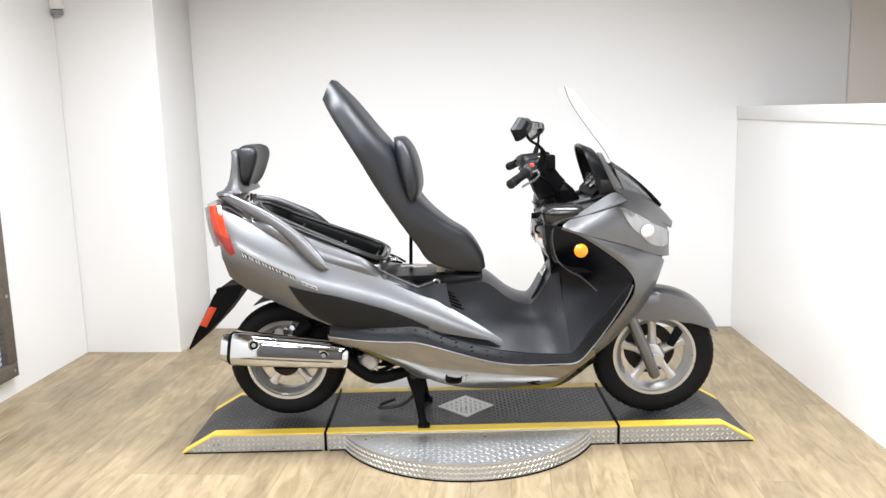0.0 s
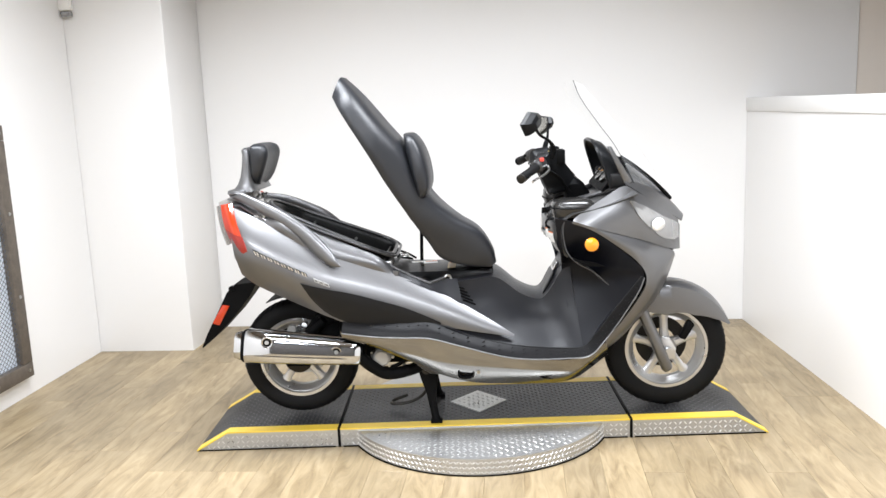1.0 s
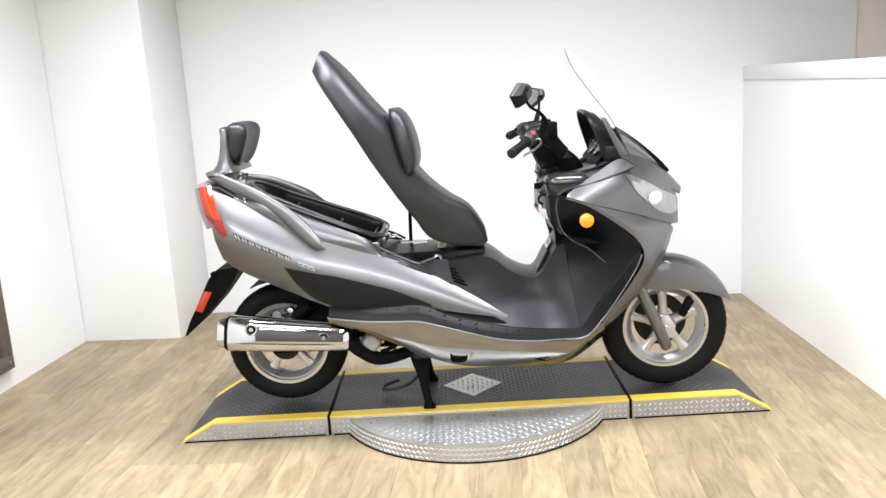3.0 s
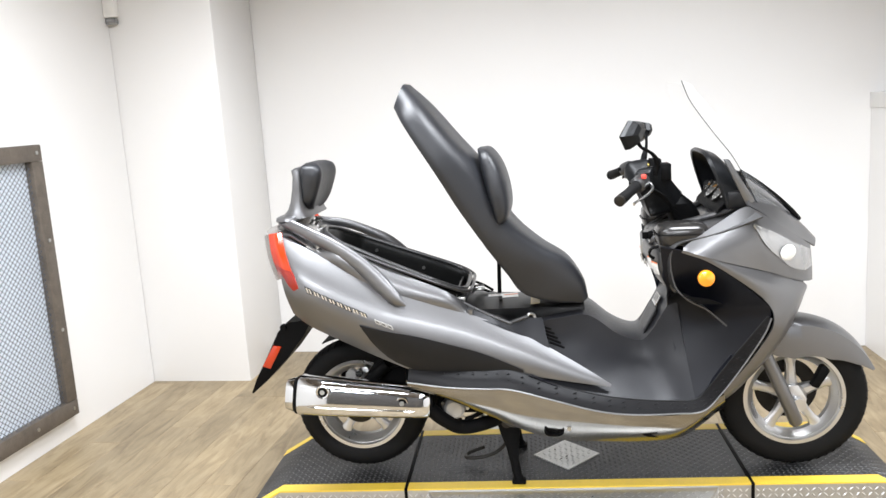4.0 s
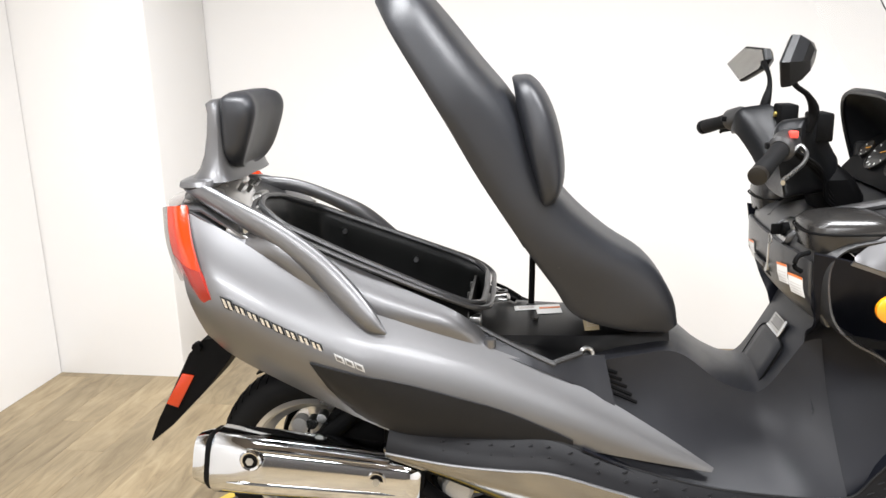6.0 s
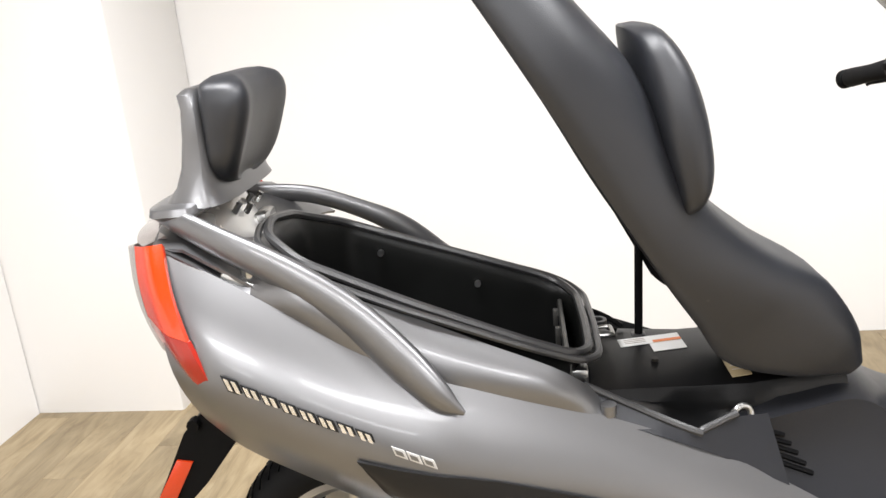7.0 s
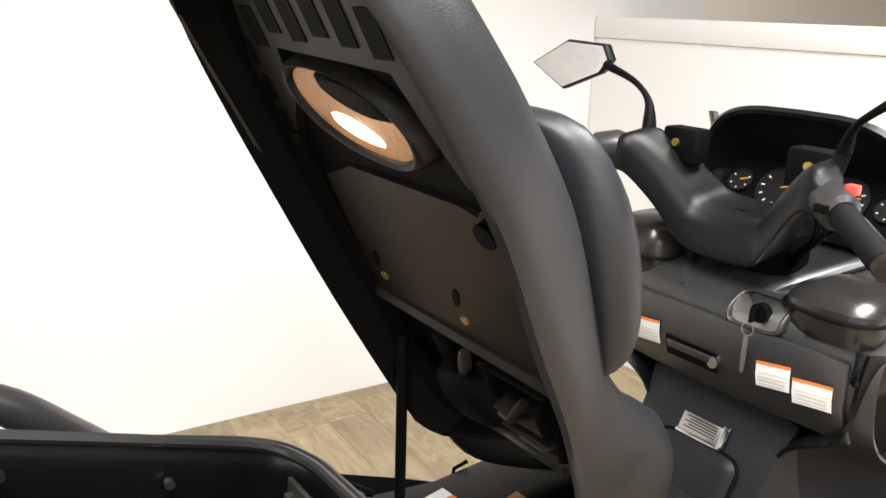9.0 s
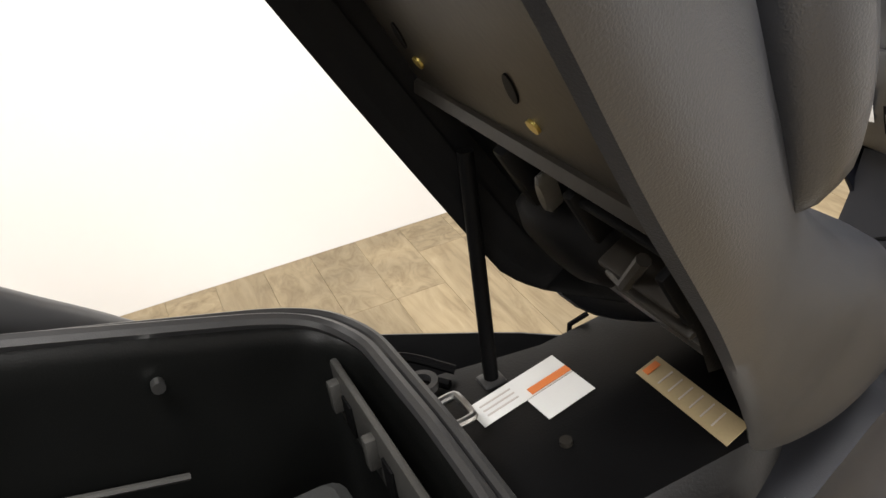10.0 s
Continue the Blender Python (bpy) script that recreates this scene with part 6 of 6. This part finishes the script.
for s in (1, -1):
    fk = sp("fork_leg", tube(bmesh.new(), [(0.62, -s * 0.10, 0.665), (0.68, -s * 0.10, 0.527), (0.735, -s * 0.10, 0.40), (0.785, -s * 0.10, 0.277), (0.79, -s * 0.10, 0.268)], [0.019, 0.023, 0.024, 0.024, 0.018], 16), SILVER, None, "silver fork leg")
    sp("axle_lug", disc(bmesh.new(), (0.795, -s * 0.09, 0.338), 0.024, 0.03, "y", 18), ALLOY, fk)
# front mudguard
rows = []
for deg in np.linspace(24, 168, 40).tolist():
    a = radians(deg)
    depth = np.interp(deg, [24, 36, 55, 95, 112, 128, 168], [0.012, 0.055, 0.105, 0.135, 0.11, 0.04, 0.012])
    R = np.interp(deg, [24, 60, 100, 168], [0.283, 0.292, 0.292, 0.283])
    r = []
    for u, dr, y in ((0, 1.0, -0.088), (1, 0.5, -0.088), (2, 0.12, -0.083), (3, 0.0, -0.06), (4, -0.02, -0.03), (5, -0.03, 0), (6, -0.02, 0.03), (7, 0.0, 0.06), (8, 0.12, 0.083), (9, 0.5, 0.088), (10, 1.0, 0.088)):
        rr = R - depth * max(0, dr) + (0.0 if dr >= 0 else -dr * 0.25)
        r.append((0.795 + rr * math.cos(a), y, 0.346 + rr * math.sin(a)))
    rows.append(r)
sp("front_mudguard", grid_sheet(rows, 0.004), SILVER, None, "silver front mudguard", 50)

rw = wheel(-0.795, 0.352, 0.256, 0.13, "rear_wheel")
sp("brake_disc", revolve([(0.06, 0.075), (0.11, 0.075), (0.11, 0.08), (0.06, 0.08)], 40, "y", (-0.795, 0, 0.352)), STEEL, rw, "steel brake disc")
sp("swing_arm", slab([(-0.84, 0.33), (-0.80, 0.42), (-0.70, 0.56), (-0.60, 0.575), (-0.50, 0.50), (-0.40, 0.40), (-0.48, 0.36), (-0.62, 0.40), (-0.74, 0.33)], -0.12, -0.085, 0.008), BLACK, None, "black swing arm beside the rear wheel")
for x, z, r in ((-0.80, 0.50, 0.02), (-0.77, 0.505, 0.014), (-0.745, 0.52, 0.012)):
    sp("rear_caliper", disc(bmesh.new(), (x, -0.128, z), r, 0.03, "y", 12), ENGINE if r > 0.015 else STEEL, rw)
sp("transmission_case", slab([(-0.93, 0.36), (-0.90, 0.44), (-0.82, 0.475), (-0.66, 0.52), (-0.42, 0.54), (-0.36, 0.46), (-0.42, 0.36), (-0.62, 0.31), (-0.80, 0.255), (-0.89, 0.27)], 0.085, 0.15, 0.02), BLACK, None, "dark belt transmission case on the far side")
sp("wheel_hub_cover", revolve([(0.001, -0.092), (0.026, -0.092), (0.044, -0.085), (0.062, -0.075), (0.062, -0.060), (0.001, -0.060)], 32, "y", (-0.795, 0, 0.352)), METAL_DARK, rw, "dark hub cover")
sp("brake_hose", tube(bmesh.new(), [(-0.76, -0.135, 0.515), (-0.70, -0.14, 0.50), (-0.64, -0.145, 0.53), (-0.58, -0.15, 0.55)], 0.006, 8, 18), BLACK, rw)
sp("shock_absorber", rod((-0.66, -0.14, 0.54), (-0.80, -0.14, 0.42), 0.022, 14), BLACK, None, "black rear shock absorber")
sp("inner_mudguard", grid_sheet([[(-0.795 + (0.285) * math.cos(radians(dg)), y, 0.352 + 0.285 * math.sin(radians(dg))) for y in (-0.09, -0.08, 0, 0.08, 0.09)] for dg in np.linspace(20, 115, 18).tolist()], 0.004), BLACK, None, "black inner rear mudguard")
# engine block
eng = sp("engine", block((-0.60, -0.14, 0.34), (-0.26, 0.16, 0.56), 0.02), BLACK, None, "dark engine unit with bare alloy covers")
sp("round_cover", revolve([(0.001, -0.225), (0.028, -0.225), (0.036, -0.218), (0.038, -0.205), (0.038, -0.14), (0.001, -0.14)], 28, "y", (-0.415, 0, 0.39)), ENGINE, eng, "bare alloy round cover")
sp("alloy_casing", slab([(-0.47, 0.475), (-0.36, 0.47), (-0.335, 0.45), (-0.37, 0.425), (-0.43, 0.42)], -0.2, -0.135, 0.01), ENGINE, eng)
for x, z, r, h in ((-0.345, 0.42, 0.03, 0.06), (-0.30, 0.435, 0.016, 0.07), (-0.325, 0.395, 0.018, 0.06), (-0.455, 0.39, 0.012, 0.09)):
    sp("casting_boss", disc(bmesh.new(), (x, -0.16, z), r, h, "y", 16), ENGINE if r > 0.017 else STEEL, eng)
for k in range(7):
    sp("cover_bolt", disc(bmesh.new(), (-0.415 + 0.046 * math.cos(k * 0.9), -0.205, 0.39 + 0.046 * math.sin(k * 0.9)), 0.006, 0.012, "y", 6), STEEL, eng)
sp("hose", tube(bmesh.new(), [(-0.46, -0.17, 0.44), (-0.47, -0.20, 0.40), (-0.43, -0.19, 0.34), (-0.36, -0.18, 0.345), (-0.29, -0.17, 0.38)], 0.009, 8, 24), BLACK, eng)
sp("exhaust_pipe", tube(bmesh.new(), [(-0.50, -0.25, 0.41), (-0.455, -0.235, 0.362), (-0.39, -0.205, 0.318), (-0.29, -0.17, 0.325), (-0.20, -0.14, 0.36)], 0.025, 14, 24), BLACK, None, "black exhaust pipe")


# exhaust silencer
MA, MB = Vector((-0.985, -0.240, 0.468)), Vector((-0.485, -0.222, 0.422))
md = (MB - MA).normalized()
mside = md.cross(Vector((0, 0, 1))).normalized()
mup = mside.cross(md)
mside, mup = mside * math.cos(0.2) + mup * math.sin(0.2), mup * math.cos(0.2) - mside * math.sin(0.2)


def mring(u, hw, hh, a0=0.0, a1=2 * math.pi, n=32, p=0.62, closed=True):
    c = MA + md * u
    return [c + mside * hw * math.copysign(abs(math.cos(a)) ** p, math.cos(a)) + mup * hh * math.copysign(abs(math.sin(a)) ** p, math.sin(a)) for a in np.linspace(a0, a1, n, endpoint=not closed).tolist()]


silencer = sp("silencer", loft(bmesh.new(), [mring(u, w, h) for u, w, h in ((0.0, 0.05, 0.058), (0.012, 0.058, 0.068), (0.25, 0.06, 0.064), (0.47, 0.06, 0.054), (0.50, 0.045, 0.04))]), BLACK, None, "black exhaust silencer with a chrome heat shield", 50)
bm = bmesh.new()
L = []
for u, w, h in ((0.018, 0.060, 0.066), (0.026, 0.066, 0.072), (0.15, 0.067, 0.070), (0.30, 0.067, 0.065), (0.455, 0.067, 0.058), (0.485, 0.066, 0.055), (0.492, 0.060, 0.050)):
    L.append(mring(u, w, h, radians(-62), radians(118), 26, 0.62, False))
bmv = [[bm.verts.new(v) for v in r] for r in L]
for a, b in zip(bmv, bmv[1:]):
    for i in range(len(a) - 1):
        bm.faces.new((a[i], a[i + 1], b[i + 1], b[i]))
bmesh.ops.recalc_face_normals(bm, faces=bm.faces)
bmesh.ops.solidify(bm, geom=bm.faces[:], thickness=0.003)
shield = sp("heat_shield", bm, CHROME, silencer, "polished chrome heat shield", 50)
sp("end_cap", loft(bmesh.new(), [mring(u, w, h) for u, w, h in ((-0.028, 0.032, 0.038), (-0.026, 0.044, 0.052), (-0.002, 0.052, 0.060), (0.010, 0.052, 0.060))]), CHROME, silencer, "chrome end cap", 50)
for p in (Vector((-0.864, -0.311, 0.497)), Vector((-0.589, -0.288, 0.442))):
    sp("shield_bolt", disc(bmesh.new(), p + mside * 0.0, 0.009, 0.012, mside, 6), STEEL, shield)
    sp("bolt_cup", revolve([(0.010, 0.001), (0.022, -0.003), (0.025, 0.001), (0.022, 0.005), (0.010, 0.005)], 24, "y", p), CHROME, shield)
    sp("cup_floor", disc(bmesh.new(), p + Vector((0, -0.001, 0)), 0.0165, 0.004, "y", 20), BLACK, shield)
# added ribs that break the shield's reflection into light and dark stripes
for a_, u0_, u1_ in ((28, 0.10, 0.40), (-18, 0.06, 0.44), (62, 0.04, 0.47)):
    line = []
    for u in np.linspace(u0_, u1_, 14).tolist():
        hh_ = float(np.interp(u, [0.026, 0.15, 0.30, 0.455, 0.485], [0.072, 0.070, 0.065, 0.058, 0.055]))
        line.append(mring(u, 0.0665, hh_, radians(a_), radians(a_), 1)[0])
    sp("pressed_rib", tube(bmesh.new(), line, [0.001] + [0.0042] * 12 + [0.001], 8), CHROME, shield)

# rear plate holder
flap = sp("plate_holder", loft(bmesh.new(), [[(x0, -w, z), (x0, w, z), (x1, w, z1), (x1, -w, z1)] for x0, z, x1, z1, w in ((-1.05, 0.69, -0.95, 0.70, 0.075), (-1.085, 0.655, -0.985, 0.64, 0.08), (-1.13, 0.57, -1.055, 0.555, 0.085), (-1.185, 0.475, -1.145, 0.465, 0.08), (-1.215, 0.415, -1.21, 0.412, 0.07))]), BLACK, None, "black number plate holder, no plate fitted")
for s in (1, -1):
    sp("side_reflector", slab([(-1.105, 0.605), (-1.075, 0.60), (-1.125, 0.515), (-1.155, 0.525)], -s * 0.0855 - 0.003, -s * 0.0855 + 0.003, 0.001), RED, flap, "red side reflector")
sp("plate_bolt", disc(bmesh.new(), (-1.06, -0.082, 0.675), 0.012, 0.02, "y", 8), BLACK, flap)

# centre stand and side stand
cs = sp("centre_stand", rod((-0.235, -0.15, 0.315), (-0.235, 0.15, 0.315), 0.016, 12), BLACK, None, "black centre stand, down")
for s in (1, -1):
    sp("stand_leg", tube(bmesh.new(), [(-0.235, -s * 0.13, 0.325), (-0.225, -s * 0.135, 0.22), (-0.205, -s * 0.155, 0.11), (-0.20, -s * 0.16, 0.092)], [0.020, 0.019, 0.016, 0.02], 10), BLACK, cs)
    sp("stand_foot", block((-0.225, -s * 0.16 - 0.02, 0.0825), (-0.175, -s * 0.16 + 0.02, 0.096), 0.004), BLACK, cs)
sp("stand_brace", rod((-0.222, -0.13, 0.2), (-0.222, 0.13, 0.2), 0.012, 10), BLACK, cs)
sp("stand_spring", tube(bmesh.new(), [(-0.245, -0.12, 0.30), (-0.30, -0.11, 0.31), (-0.34, -0.1, 0.32)], 0.009, 8), STEEL, cs)
sp("stand_web", slab([(-0.275, 0.335), (-0.195, 0.335), (-0.188, 0.30), (-0.200, 0.16), (-0.207, 0.11), (-0.222, 0.11), (-0.236, 0.20), (-0.262, 0.28)], -0.160, -0.142, 0.004), BLACK, cs)
sp("stand_pivot", disc(bmesh.new(), (-0.235, -0.168, 0.318), 0.018, 0.02, "y", 16), METAL_DARK, cs)
sp("stand_lever", tube(bmesh.new(), [(-0.23, 0.02, 0.20), (-0.27, 0.0, 0.145), (-0.33, -0.01, 0.118), (-0.40, -0.01, 0.112), (-0.405, 0.03, 0.112), (-0.34, 0.05, 0.13)], 0.007, 8, 24), METAL_DARK, cs, "dark steel foot lever")

# what has parts of its own hangs on the scooter itself
for lower in [p for q in scooter.children for p in q.children if p.children]:
    for ob in [lower, *[o for o in lower.children if o.children]]:
        ob.parent = scooter
        ob.matrix_parent_inverse = scooter.matrix_basis.inverted()

# the scooter stands a little askew to the room
scooter.matrix_basis = YAW @ scooter.matrix_basis
pouch.matrix_basis = YAW @ pouch.matrix_basis

# ---- floor planks ----
PLW, PLL = 0.152, 1.22
me = bpy.data.meshes.new("plank")
bm = bmesh.new()
box(bm, (0.0002, 0.0002, -0.006), (PLW - 0.0002, PLL - 0.0002, 0.0), 0.0009, None, 1)
bm.to_mesh(me)
bm.free()
me.materials.append(OAK)
rng = random.Random(4)
count = 0
for i in range(30):
    x = LEFT_X + i * PLW
    off = rng.choice([0.0, 0.41, 0.81, 0.2, 0.6, 1.0])
    for j in range(-1, 7):
        y = FRONT_Y + 0.4 + off + j * PLL
        if x + PLW > 1.95 or y < -3.6 - PLL or y + PLL > BACK_Y + 0.15:
            if not (y < BACK_Y - 0.002 and x + PLW <= 1.95 and y > -3.6 - PLL):
                continue
        p = new("plank", me)
        p.matrix_basis = Matrix.Translation((x, y, 0.0)) @ Matrix.Diagonal((1, min(1, (BACK_Y - 0.002 - y) / PLL), 1, 1))
        p.parent = floor
        count += 1
